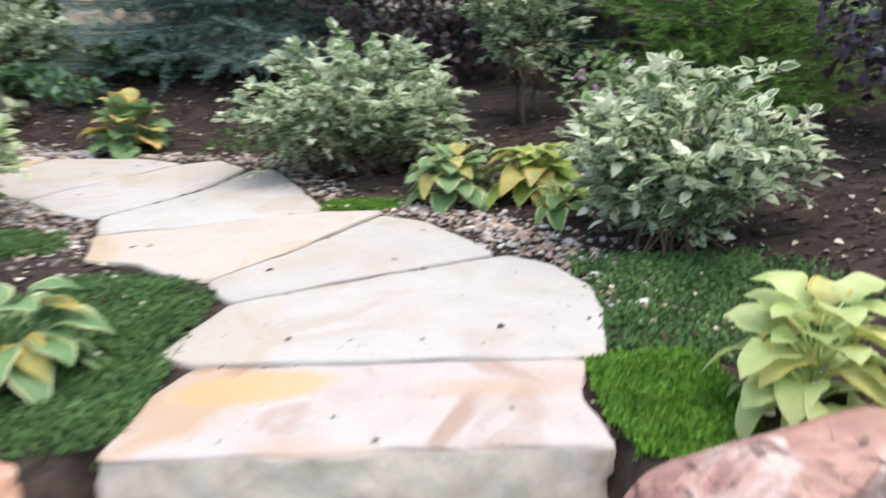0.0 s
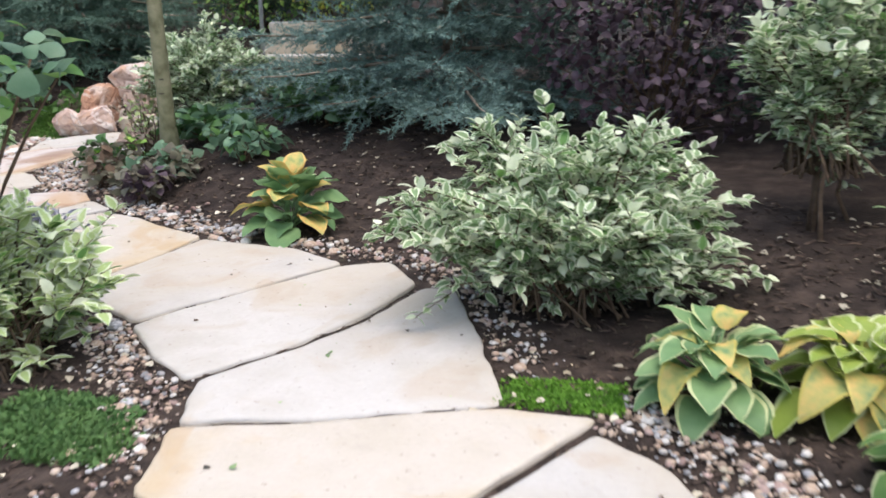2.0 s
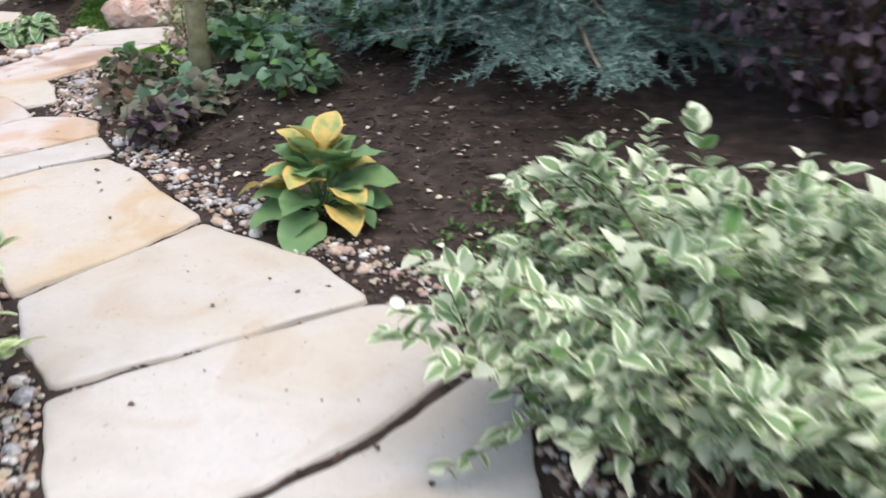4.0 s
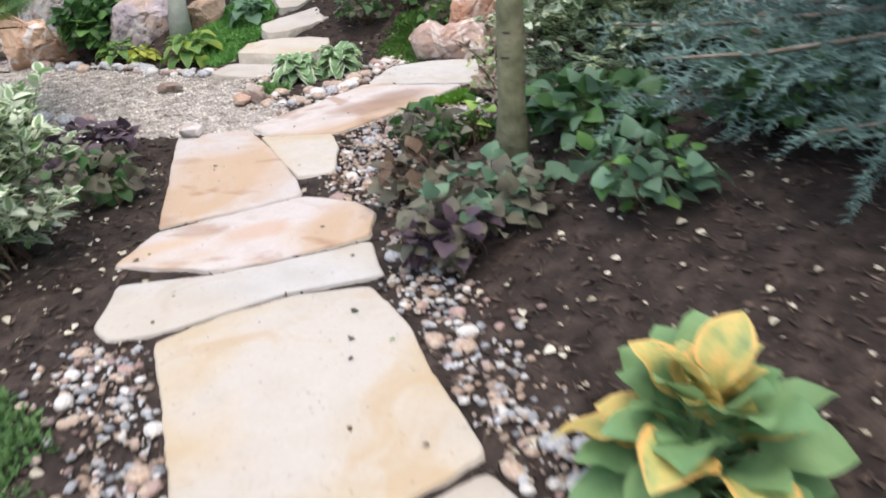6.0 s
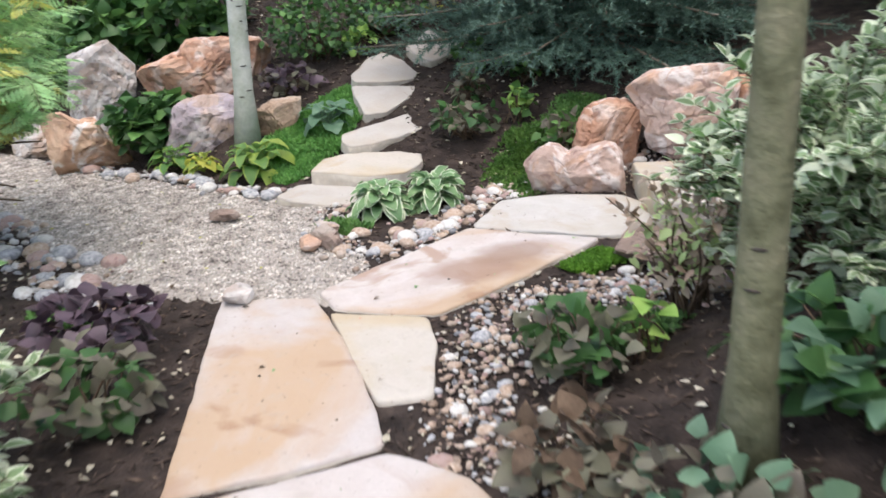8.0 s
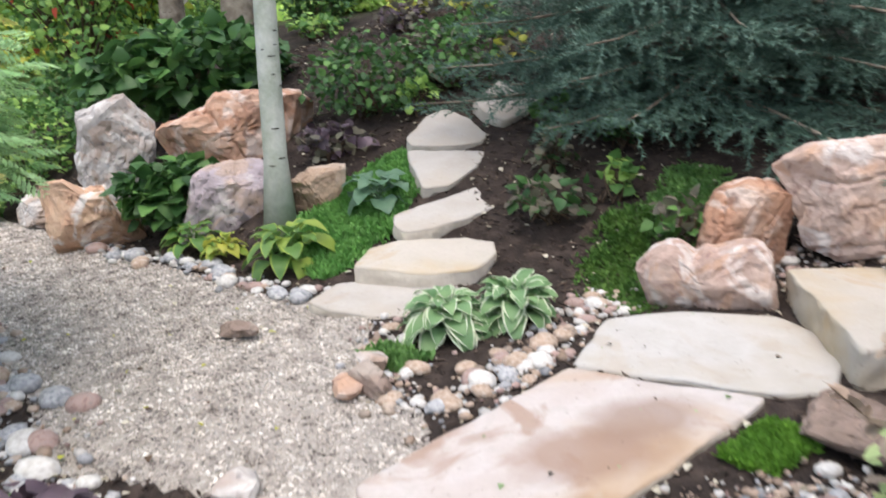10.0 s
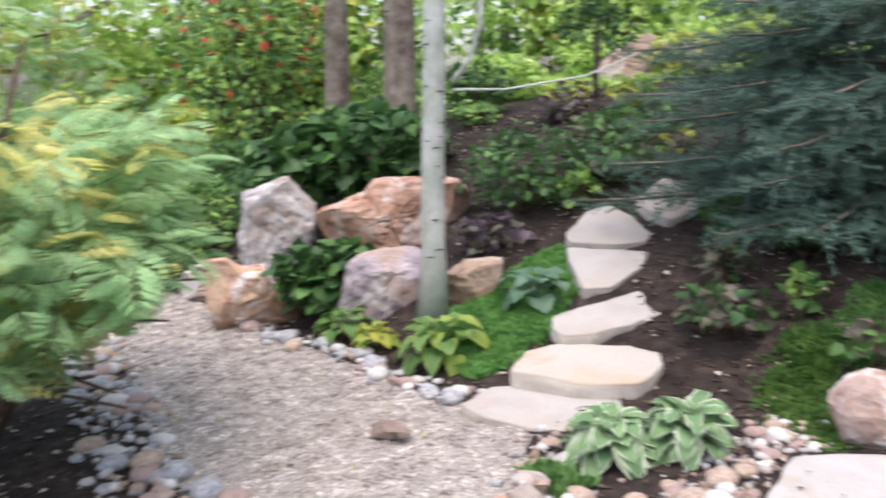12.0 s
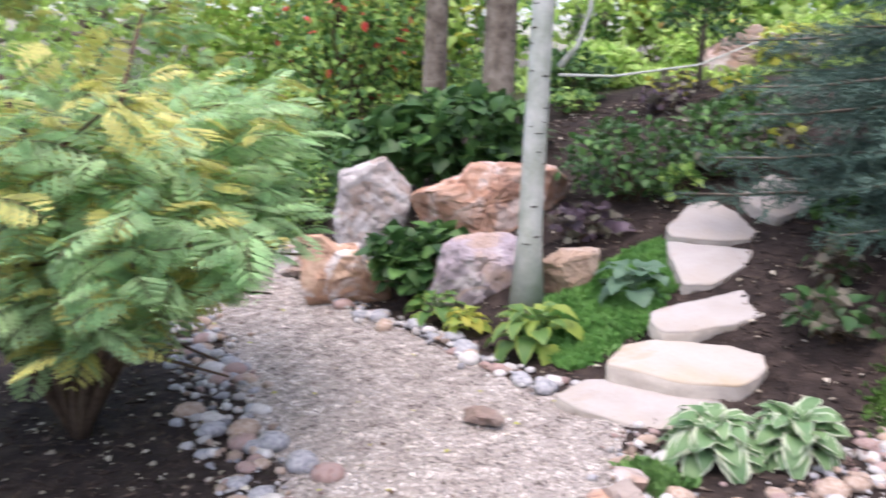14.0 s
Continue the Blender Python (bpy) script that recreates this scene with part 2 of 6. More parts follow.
M_PALEY = leaf_mat("pale_yellow_leaf", (0.50, 0.52, 0.18), (0.68, 0.66, 0.32), 0.5, 0.4)
M_GOLDG = leaf_mat("golden_leaf", (0.36, 0.40, 0.06), (0.55, 0.52, 0.10), 0.5, 0.4)
# leaf green lightened to stand in for sunshine on the far garden
M_FARLIT = leaf_mat("far_leaf_painted_sunlit", (0.39, 0.598, 0.156), (0.624, 0.78, 0.26), 0.5, 0.45)
M_SUMAC = leaf_mat("sumac_leaf", (0.28, 0.50, 0.22), (0.52, 0.70, 0.37), 0.5, 0.5)
M_SUMACY = leaf_mat("sumac_yellow_leaf", (0.52, 0.54, 0.15), (0.68, 0.64, 0.24), 0.5, 0.4)
M_BLUEN = leaf_mat("blue_needles", (0.055, 0.11, 0.08), (0.13, 0.21, 0.165), 0.6, 0.1)
M_BLUEP = leaf_mat("pale_blue_needles", (0.085, 0.15, 0.13), (0.19, 0.29, 0.26), 0.6, 0.1)
M_DARKN = leaf_mat("dark_needles", (0.022, 0.048, 0.034), (0.045, 0.085, 0.060), 0.6, 0.1)
M_GREENN = leaf_mat("bright_needles", (0.09, 0.195, 0.0375), (0.18, 0.33, 0.0675), 0.6, 0.15)
M_PURPLE = leaf_mat("purple_leaf", (0.045, 0.03, 0.04), (0.11, 0.075, 0.095), 0.45, 0.15)
M_HEUCH = leaf_mat("bronze_leaf", (0.11, 0.09, 0.075), (0.19, 0.19, 0.13), 0.5)
M_LAVENDER = leaf_mat("lavender_leaf", (0.16, 0.16, 0.22), (0.27, 0.27, 0.36), 0.7)
M_RED = leaf_mat("red_leaf", (0.55, 0.07, 0.05), (0.70, 0.16, 0.10), 0.5, 0.4)
M_FLOWER = leaf_mat("purple_flower", (0.42, 0.16, 0.42), (0.55, 0.25, 0.55), 0.6)
M_MOSS = leaf_mat("moss_blade", (0.075, 0.19, 0.02), (0.14, 0.30, 0.035), 0.7, 0.3)
M_MOSSD = leaf_mat("green_thyme_blade", (0.045, 0.115, 0.02), (0.085, 0.17, 0.03), 0.7, 0.2)
M_THYME = leaf_mat("thyme_blade", (0.05, 0.115, 0.035), (0.10, 0.19, 0.06), 0.7, 0.2)
M_FRESH = leaf_mat("fresh_groundcover_leaf", (0.10, 0.26, 0.06), (0.18, 0.38, 0.10), 0.55)
M_DRY = leaf_mat("dry_pinkish_leaf", (0.34, 0.24, 0.18), (0.52, 0.42, 0.33), 0.6, 0.25)
M_LITTER = leaf_mat("fallen_leaf", (0.28, 0.24, 0.17), (0.58, 0.54, 0.44), 0.8, 0.1)
M_BARKP = ramp_mat("pale_aspen_bark", [(0.30, 0.33, 0.26), (0.42, 0.44, 0.38), (0.52, 0.53, 0.48)], 7, 0.8, 0.5, 40, 0.03)
M_BARKD = ramp_mat("grey_brown_bark", [(0.09, 0.07, 0.052), (0.19, 0.155, 0.12), (0.29, 0.25, 0.20)], 9, 0.9, 1.0, 35, 0.05)
M_BARKG = ramp_mat("olive_bark", [(0.09, 0.09, 0.048), (0.165, 0.165, 0.0975), (0.225, 0.21, 0.135)], 9, 0.9, 0.8, 40, 0.05)
M_SCAR = ramp_mat("bark_scar", [(0.03, 0.025, 0.02), (0.07, 0.06, 0.05)], 20, 0.9, 0.6, 60, 0.1)
M_TWIG = ramp_mat("twig", [(0.07, 0.045, 0.03), (0.13, 0.09, 0.06)], 20, 0.9, 0.3, 80, 0.2, island=True)
M_METAL = ramp_mat("weathered_steel", [(0.26, 0.27, 0.29), (0.34, 0.35, 0.37)], 20, 0.45, 0.2, 80, 0.0)
M_LAWN = ramp_mat("far_ground", [(0.030, 0.020, 0.014), (0.05, 0.07, 0.022), (0.11, 0.16, 0.04)], 0.5, 0.95, 0.8, 20, 0.0, fine=0.6)
M_METAL.node_tree.nodes["Principled BSDF"].inputs["Metallic"].default_value = 0.8


# ---- land ----
# foot of the slope that rises on the far side of the path
EDGE = [(-40.0, 5.0), (-14.0, 8.2), (-11.5, 8.5), (-9.4, 8.9), (-8.2, 9.3), (-7.2, 10.0), (-6.2, 10.5), (-5.3, 9.6), (-4.6, 7.8), (-3.8, 7.15), (-1.5, 6.2), (0.0, 5.0), (0.9, 4.0), (0.9, 2.0), (2.0, -3.0), (2.0, -40.0)]

def rise(x, y):
    """Height of the bed above the level of the path."""
    x, y = np.asarray(x, float), np.asarray(y, float)
    d = np.full(x.shape, 1e9)
    right = np.zeros(x.shape)
    for (ax, ay), (bx, by) in zip(EDGE, EDGE[1:]):
        ux, uy = bx - ax, by - ay
        k = np.clip(((x - ax) * ux + (y - ay) * uy) / (ux * ux + uy * uy), 0, 1)
        dx, dy = x - ax - k * ux, y - ay - k * uy
        e = np.hypot(dx, dy)
        near = e < d - 1e-9
        right = np.where(near, ux * dy - uy * dx, right)
        d = np.where(near, e, d)
    d = np.where(right > 0, d, 0.0)
    west = np.clip((-1.0 - x) / 3.0, 0, 1)
    bank = np.clip((-9.0 - x) / 3.0, 0, 1)
    top = 0.55 + 1.2 * west
    slope = 0.12 + 0.24 * west + 0.34 * bank
    return top * (1 - np.exp(-slope * d / top * np.clip(d / 0.5, 0.3, 1)))

def land(x, y):
    """Height of the ground without its fine relief."""
    x, y = np.asarray(x, float), np.asarray(y, float)
    r = np.hypot(x + 4, y - 6)
    k = np.clip(14 / np.maximum(r, 1e-6), 0, 1)
    return 0.0437 * (-4 + (x + 4) * k) + 0.0525 * (6 + (y - 6) * k) + rise(x, y) - 0.26 * np.clip((np.where((x > -0.95) & (x < 0.5), 2.07, 1.72) - y) / 0.06, 0, 1)


def ground(x, y):
    return float(land(x, y))


def wob(P, seed, freq):
    """Smooth noise of about -1 to 1 at the rows of P."""
    r = np.random.RandomState(seed)
    out = np.zeros(len(P))
    for i in range(7):
        k = r.normal(size=P.shape[1]) * freq * (0.6 + 0.25 * i)
        out += np.sin(P @ k + r.uniform(0, 6.3)) / (1 + 0.35 * i)
    return out / 3.2


# ---- mesh helpers ----
def mesh_of(name, verts, tris, mats, idx=None, smooth=True):
    verts, tris = np.asarray(verts, np.float32), np.asarray(tris, np.int32)
    me = bpy.data.meshes.new(name)
    me.vertices.add(len(verts))
    me.vertices.foreach_set("co", verts.ravel())
    me.loops.add(tris.size)
    me.loops.foreach_set("vertex_index", tris.ravel())
    me.polygons.add(len(tris))
    me.polygons.foreach_set("loop_start", np.arange(0, tris.size, 3, dtype=np.int32))
    for m in mats:
        me.materials.append(m)
    if idx is not None:
        me.polygons.foreach_set("material_index", np.asarray(idx, np.int32))
    me.polygons.foreach_set("use_smooth", np.full(len(tris), smooth))
    me.update(calc_edges=True)
    me.validate()
    return me


def thing(name, label, category, x, y, z=None, group="", kind="", turn=0.0):
    """An empty at the base of a thing, on the ground if z is not given."""
    ob = new(name)
    ob.empty_display_size = 0.1
    ob.matrix_basis = pose(x, y, ground(x, y) if z is None else z, 0, 0, turn)
    return tagged(ob, label, category, group, kind)


def part(name, me, parent, label="", m=None, kind=""):
    ob = new(name, me)
    ob.parent = parent
    if m is not None:
        ob.matrix_basis = m
    return tagged(ob, label, kind=kind)


class Pile:
    """Collects triangles for one mesh."""

    def __init__(self):
        self.v, self.t, self.i, self.n = [], [], [], 0

    def add(self, v, t, idx=0):
        self.v.append(np.asarray(v, float))
        self.t.append(np.asarray(t, int) + self.n)
        self.i.append(np.broadcast_to(np.asarray(idx, int), (len(t),)))
        self.n += len(v)

    def mesh(self, name, mats, smooth=True):
        return mesh_of(name, np.concatenate(self.v), np.concatenate(self.t), mats, np.concatenate(self.i), smooth)


def tube(points, radii, sides=6):
    """A tapered tube along points."""
    P = np.asarray(points, float)
    n = len(P)
    d = np.gradient(P, axis=0)
    d /= np.linalg.norm(d, axis=1)[:, None] + 1e-9
    ref = np.where(np.abs(d[:, 2:3]) > 0.9, [[1.0, 0, 0]], [[0, 0, 1.0]])
    a = np.cross(d, ref)
    a /= np.linalg.norm(a, axis=1)[:, None] + 1e-9
    b = np.cross(d, a)
    ang = np.arange(sides) * 2 * math.pi / sides
    V = P[:, None] + np.asarray(radii, float)[:, None, None] * (np.cos(ang)[None, :, None] * a[:, None] + np.sin(ang)[None, :, None] * b[:, None])
    T = []
    for i in range(n - 1):
        for j in range(sides):
            p, q = i * sides + j, i * sides + (j + 1) % sides
            T += [(p, q, p + sides), (q, q + sides, p + sides)]
    for j in range(1, sides - 1):
        T += [(0, j + 1, j), ((n - 1) * sides, (n - 1) * sides + j, (n - 1) * sides + j + 1)]
    return V.reshape(-1, 3), np.array(T)


def blade(length, width, stations=5, droop=0.2, fold=0.15, rim=0.72, shape=0.45, wave=0.0, full=0.85, point=False):
    """A leaf along +x with a raised rim zone: vertices, triangles, zone (0 middle, 1 rim)."""
    V, T, Z = [], [], []
    across = (-1, -rim, 0, rim, 1)
    for i in range(stations):
        s = i / (stations - 1)
        w = width / 2 * (math.sin(math.pi * min(1, s ** (0.5 + shape * 0.4) * 0.985 + 0.015)) ** full)
        if point:
            w = width / 2 * 2.28 * max(s, 0.01) ** 0.5 * max(1 - s, 0.004) ** 0.72
        x = length * (s - 0.12 * droop * s * s)
        z = length * (0.25 * droop * math.sin(math.pi * s * 0.6) - droop * s * s * 0.75)
        for a in across:
            V.append((x, a * w, z + fold * abs(a) * w + wave * w * math.sin(9 * s + a) * abs(a)))
    for i in range(stations - 1):
        for j in range(4):
            p = i * 5 + j
            zone = 1 if j in (0, 3) else 0
            T += [(p, p + 5, p + 1), (p + 1, p + 5, p + 6)]
            Z += [zone, zone]
    return np.array(V, float), np.array(T), np.array(Z)


def frames_of(f, u):
    f = f / (np.linalg.norm(f, axis=1)[:, None] + 1e-9)
    s = np.cross(u, f)
    s /= np.linalg.norm(s, axis=1)[:, None] + 1e-9
    return np.stack([f, s, np.cross(f, s)], axis=2)


def strew(pile, tpl, places, forward, up, size, mat_of=None):
    """Copies of a template at places: forward is its x, up its z."""
    V, T, Z = tpl
    n = len(places)
    if n == 0:
        return
    R = frames_of(forward, up)
    W = np.einsum("nij,kj->nki", R, V) * np.asarray(size)[:, None, None] + places[:, None]
    tri = T[None] + (np.arange(n) * len(V))[:, None, None]
    zone = np.broadcast_to(Z, (n, len(Z))) if mat_of is None else mat_of(Z, n)
    pile.add(W.reshape(-1, 3), tri.reshape(-1, 3), zone.reshape(-1))


def ico(level):
    bm = bmesh.new()
    bmesh.ops.create_icosphere(bm, subdivisions=level, radius=1.0)
    V = np.array([v.co[:] for v in bm.verts])
    T = np.array([[v.index for v in f.verts] for f in bm.faces])
    bm.free()
    return V, T


ICO = {k: ico(k) for k in (1, 2, 3, 5)}


def stone_shape(seed, size, level=5, facets=9, rough=0.06, sharp=80.0):
    """A broken stone: a ball cut by planes, with grain."""
    r = np.random.RandomState(seed)
    D, T = ICO[level]
    n = r.normal(size=(facets, 3))
    n /= np.linalg.norm(n, axis=1)[:, None]
    n = np.concatenate([n, [[0, 0, 1]], [[0, 0, -1]]])
    d = np.concatenate([r.uniform(0.5, 0.85, facets), [0.93], [0.7]])
    q = np.maximum(D @ n.T, 0) / d
    rad = 1 / (np.sum(q ** sharp, axis=1) + 0.9 ** sharp) ** (1 / sharp)
    rad *= 1 + rough * wob(D, seed, 3.0) + rough * 0.6 * wob(D, seed + 1, 8.0) + rough * 0.3 * wob(D, seed + 2, 19.0)
    # ledges where the rock has split
    for k in (0, 1):
        lay = D @ n[k] * (2.2 + 1.5 * k) + 0.9 * wob(D, seed + 3 + k, 3.0)
        rad *= 1 - rough * 0.9 * np.abs(lay - np.round(lay)) - rough * 0.8 * np.exp(-((lay - np.floor(lay) - 0.5) / 0.05) ** 2)
    grain = min(1.0, max(size) / 0.9)
    rad *= 1 + rough * 0.30 * grain * np.abs(wob(D, seed + 7, 23.0)) + rough * 0.22 * grain * np.random.RandomState(seed + 9).normal(size=len(D)) * 0.35
    return D * rad[:, None] * np.asarray(size) / 1.6, T


def boulder(label, x, y, size, mat, seed, turn=0.0, sink=0.2, z=None, tilt=0.0, level=5, rough=0.06):
    V, T = stone_shape(seed, size, level, rough=rough)
    ob = new("boulder", mesh_of("boulder", V, T, [mat], smooth=False))
    h = ground(x, y) if z is None else z
    ob.matrix_basis = pose(x, y, h + size[2] * (0.44 - sink), tilt, 0, turn)
    return tagged(ob, label, "boulder", "boulders of the rock garden")


def rock(label, x, y, turn, base, depth, face, mat, seed, sink=0.10, rough=0.034, cuts=9):
    """A broken boulder whose face, seen square on, has the outline `face` (across, up from its foot); rounded and split in depth."""
    r = np.random.RandomState(seed)
    D, T = ICO[5]
    F = np.array([(u, v - (sink if v < 0.13 else 0)) for u, v in face])
    mid = np.array([(F[:, 0].min() + F[:, 0].max()) / 2, F[:, 1].min() * 0.5 + F[:, 1].max() * 0.5])
    k = np.linspace(0, 1, 24, endpoint=False)[:, None]
    edge = np.concatenate([a + (b - a) * k for a, b in zip(F, np.roll(F, -1, 0))]) - mid
    ang = np.arctan2(edge[:, 1], edge[:, 0])
    o = np.argsort(ang)
    R = np.interp(np.arctan2(D[:, 2], D[:, 0]), ang[o], np.hypot(*edge.T)[o], period=2 * math.pi)
    rho = np.hypot(D[:, 0], D[:, 2]) + 1e-9
    q = (rho ** 3.2 + np.abs(D[:, 1]) ** 3.2) ** (1 / 3.2)
    V = np.stack([D[:, 0] / q * R, D[:, 1] / q * depth / 2, D[:, 2] / q * R], 1)
    size = np.ptp(V, axis=0).mean()
    # flat breaks across the faces
    for _ in range(cuts):
        n = r.normal(size=3) * (0.5, 1.0, 0.5)
        n[1] = math.copysign(abs(n[1]) + 0.5, n[1])
        n /= np.linalg.norm(n)
        h = V @ n
        over = np.maximum(h - h.max() * r.uniform(0.62, 0.86), 0)
        V -= over[:, None] * n * 0.94
    away = D * (rough * size * (wob(D, seed, 3.0) + 0.7 * wob(D, seed + 1, 8.0) + 0.45 * np.abs(wob(D, seed + 2, 17.0)) + 0.3 * wob(D, seed + 5, 33.0)))[:, None]
    V += away
    # cracks along the bedding
    n = r.normal(size=3)
    n /= np.linalg.norm(n)
    lay = V @ n / size * 3.4 + 0.6 * wob(D, seed + 3, 2.6)
    V -= D * (0.9 * rough * size * np.exp(-((lay - np.round(lay)) / 0.06) ** 2))[:, None]
    ob = new("boulder", mesh_of("boulder", V, T, [mat], smooth=False))
    c, s_ = math.cos(radians(turn)), math.sin(radians(turn))
    ob.matrix_basis = pose(x + mid[0] * c, y + mid[0] * s_, base + mid[1], 0, 0, turn)
    return tagged(ob, label, "boulder", "boulders of the rock garden")


# ---- ground ----
def sheet(name, xs, ys, mat, lift, label, inside=None):
    X, Y = np.meshgrid(xs, ys)
    P = np.stack([X.ravel(), Y.ravel()], axis=1)
    Z = land(P[:, 0], P[:, 1]) + lift + 0.012 * wob(P, 5, 5.0) + 0.008 * wob(P, 6, 17.0)
    nx, ny = len(xs), len(ys)
    i = np.arange(nx - 1)[None] + np.arange(ny - 1)[:, None] * nx
    i = i.ravel()
    T = np.concatenate([np.stack([i, i + 1, i + nx], 1), np.stack([i + 1, i + nx + 1, i + nx], 1)])
    mats = [mat] if not isinstance(mat, list) else mat
    idx = None
    C = P[T].mean(axis=1)
    if inside is not None:
        idx = inside(C)
    ob = new(name, mesh_of(name, np.column_stack([P, Z]), T, mats, idx))
    return tagged(ob, label, "ground", kind="structure")


def within(P, poly):
    """Which rows of P lie inside the outline."""
    c = np.zeros(len(P), bool)
    for (ax, ay), (bx, by) in zip(poly, poly[1:] + poly[:1]):
        hit = ((ay > P[:, 1]) != (by > P[:, 1])) & (P[:, 0] < (bx - ax) * (P[:, 1] - ay) / (by - ay + 1e-12) + ax)
        c ^= hit
    return c


GRAVEL = [(-6.2, 8.02), (-6.8, 7.62), (-7.35, 7.28), (-8.0, 7.40), (-9.0, 7.42), (-10.2, 7.50), (-11.5, 7.35), (-15, 6.6), (-15, 7.9),
          (-11.5, 8.42), (-10.8, 8.45), (-9.6, 8.68), (-9.0, 8.80), (-8.5, 8.82), (-8.1, 9.0), (-7.7, 9.0), (-7.35, 8.75), (-6.9, 8.55), (-6.55, 8.5), (-6.3, 8.3)]


def axis_steps(lo, hi, a, b, fine):
    core = np.arange(a, b, fine)
    left = a - (a - lo) * (np.linspace(1, 0.02, 26) ** 2.2)
    right = b + (hi - b) * (np.linspace(0.0, 1, 26) ** 2.2)
    return np.unique(np.concatenate([left, core, right]))


def zone(C):
    far = np.hypot(C[:, 0] + 5, C[:, 1] - 7) + 0.8 * wob(C, 9, 0.8) > 11.0
    g = within(C + 0.03 * np.column_stack([wob(C, 3, 9.0), wob(C, 4, 9.0)]), GRAVEL)
    return np.where(g, 1, np.where(far, 2, 0))


sheet("ground", axis_steps(-900, 900, -13, 3.5, 0.07), axis_steps(-900, 900, 0.0, 13.5, 0.07), [M_MULCH, M_GRAVEL, M_LAWN], -0.022,
      "dark brown bark mulch beds with a pale gravel walk", zone)


# ---- flagstones ----
def slab_mesh(name, outline, thick, seed, mats, rough=0.012):
    """A split flagstone about the middle of its outline, its edge broken at random."""
    r = np.random.RandomState(seed)
    c = np.mean(outline, axis=0)
    pts = []
    for (ax, ay), (bx, by) in zip(outline, outline[1:] + outline[:1]):
        n = max(2, int(math.hypot(bx - ax, by - ay) / 0.035))
        for k in range(n):
            pts.append((ax + (bx - ax) * k / n, ay + (by - ay) * k / n))
    Q = np.array(pts) - c
    for _ in range(1):
        Q = 0.5 * Q + 0.25 * (np.roll(Q, 1, 0) + np.roll(Q, -1, 0))
    away = Q / np.linalg.norm(Q, axis=1)[:, None]
    Q = Q + away * (-0.001 + rough * (wob(Q, seed, 9.0) + 0.7 * wob(Q, seed + 1, 28.0)))[:, None]
    m = len(Q)
    side = [(1.0, -thick), (1.004, -thick * 0.55)] if thick < 0.15 else [(0.995 + 0.01 * (k % 2), -thick * (1 - k / 8)) for k in range(8)]
    rings = side + [(1.0, -0.014), (0.992, -0.004), (0.975, 0.0), (0.9, 0), (0.75, 0), (0.58, 0), (0.4, 0), (0.2, 0)]
    V = []
    for s, z in rings:
        R = Q * s
        if s >= 0.99 and z < -0.005:
            R = R + away * ((0.010 if thick < 0.15 else 0.024) * wob(np.column_stack([Q, np.full(m, z * (9 if thick < 0.15 else 2))]), seed + 2, 14.0))[:, None]
        W = R + c
        h = z + (0.004 * wob(W, seed + 3, 3.5) + 0.0025 * wob(W, seed + 4, 13.0) if z > -0.03 else 0)
        V.append(np.column_stack([W, 0.0437 * W[:, 0] + 0.0525 * W[:, 1] + h]))
    V.append([[c[0], c[1], 0.0437 * c[0] + 0.0525 * c[1]]])
    V = np.concatenate(V)
    T, I = [], []
    j = np.arange(m)
    k = (j + 1) % m
    for q in range(len(rings) - 1):
        a, b = q * m, (q + 1) * m
        T += [np.stack([a + j, a + k, b + j], 1), np.stack([a + k, b + k, b + j], 1)]
        I += [np.full(2 * m, 1 if q < len(side) else 0)]
    a = (len(rings) - 1) * m
    T.append(np.stack([a + j, a + k, np.full(m, len(V) - 1)], 1))
    I.append(np.zeros(m))
    T = np.concatenate(T)
    area = np.sum(Q[:, 0] * np.roll(Q[:, 1], -1) - Q[:, 1] * np.roll(Q[:, 0], -1))
    if area < 0:
        T = T[:, ::-1]
    return V, T, np.concatenate(I)


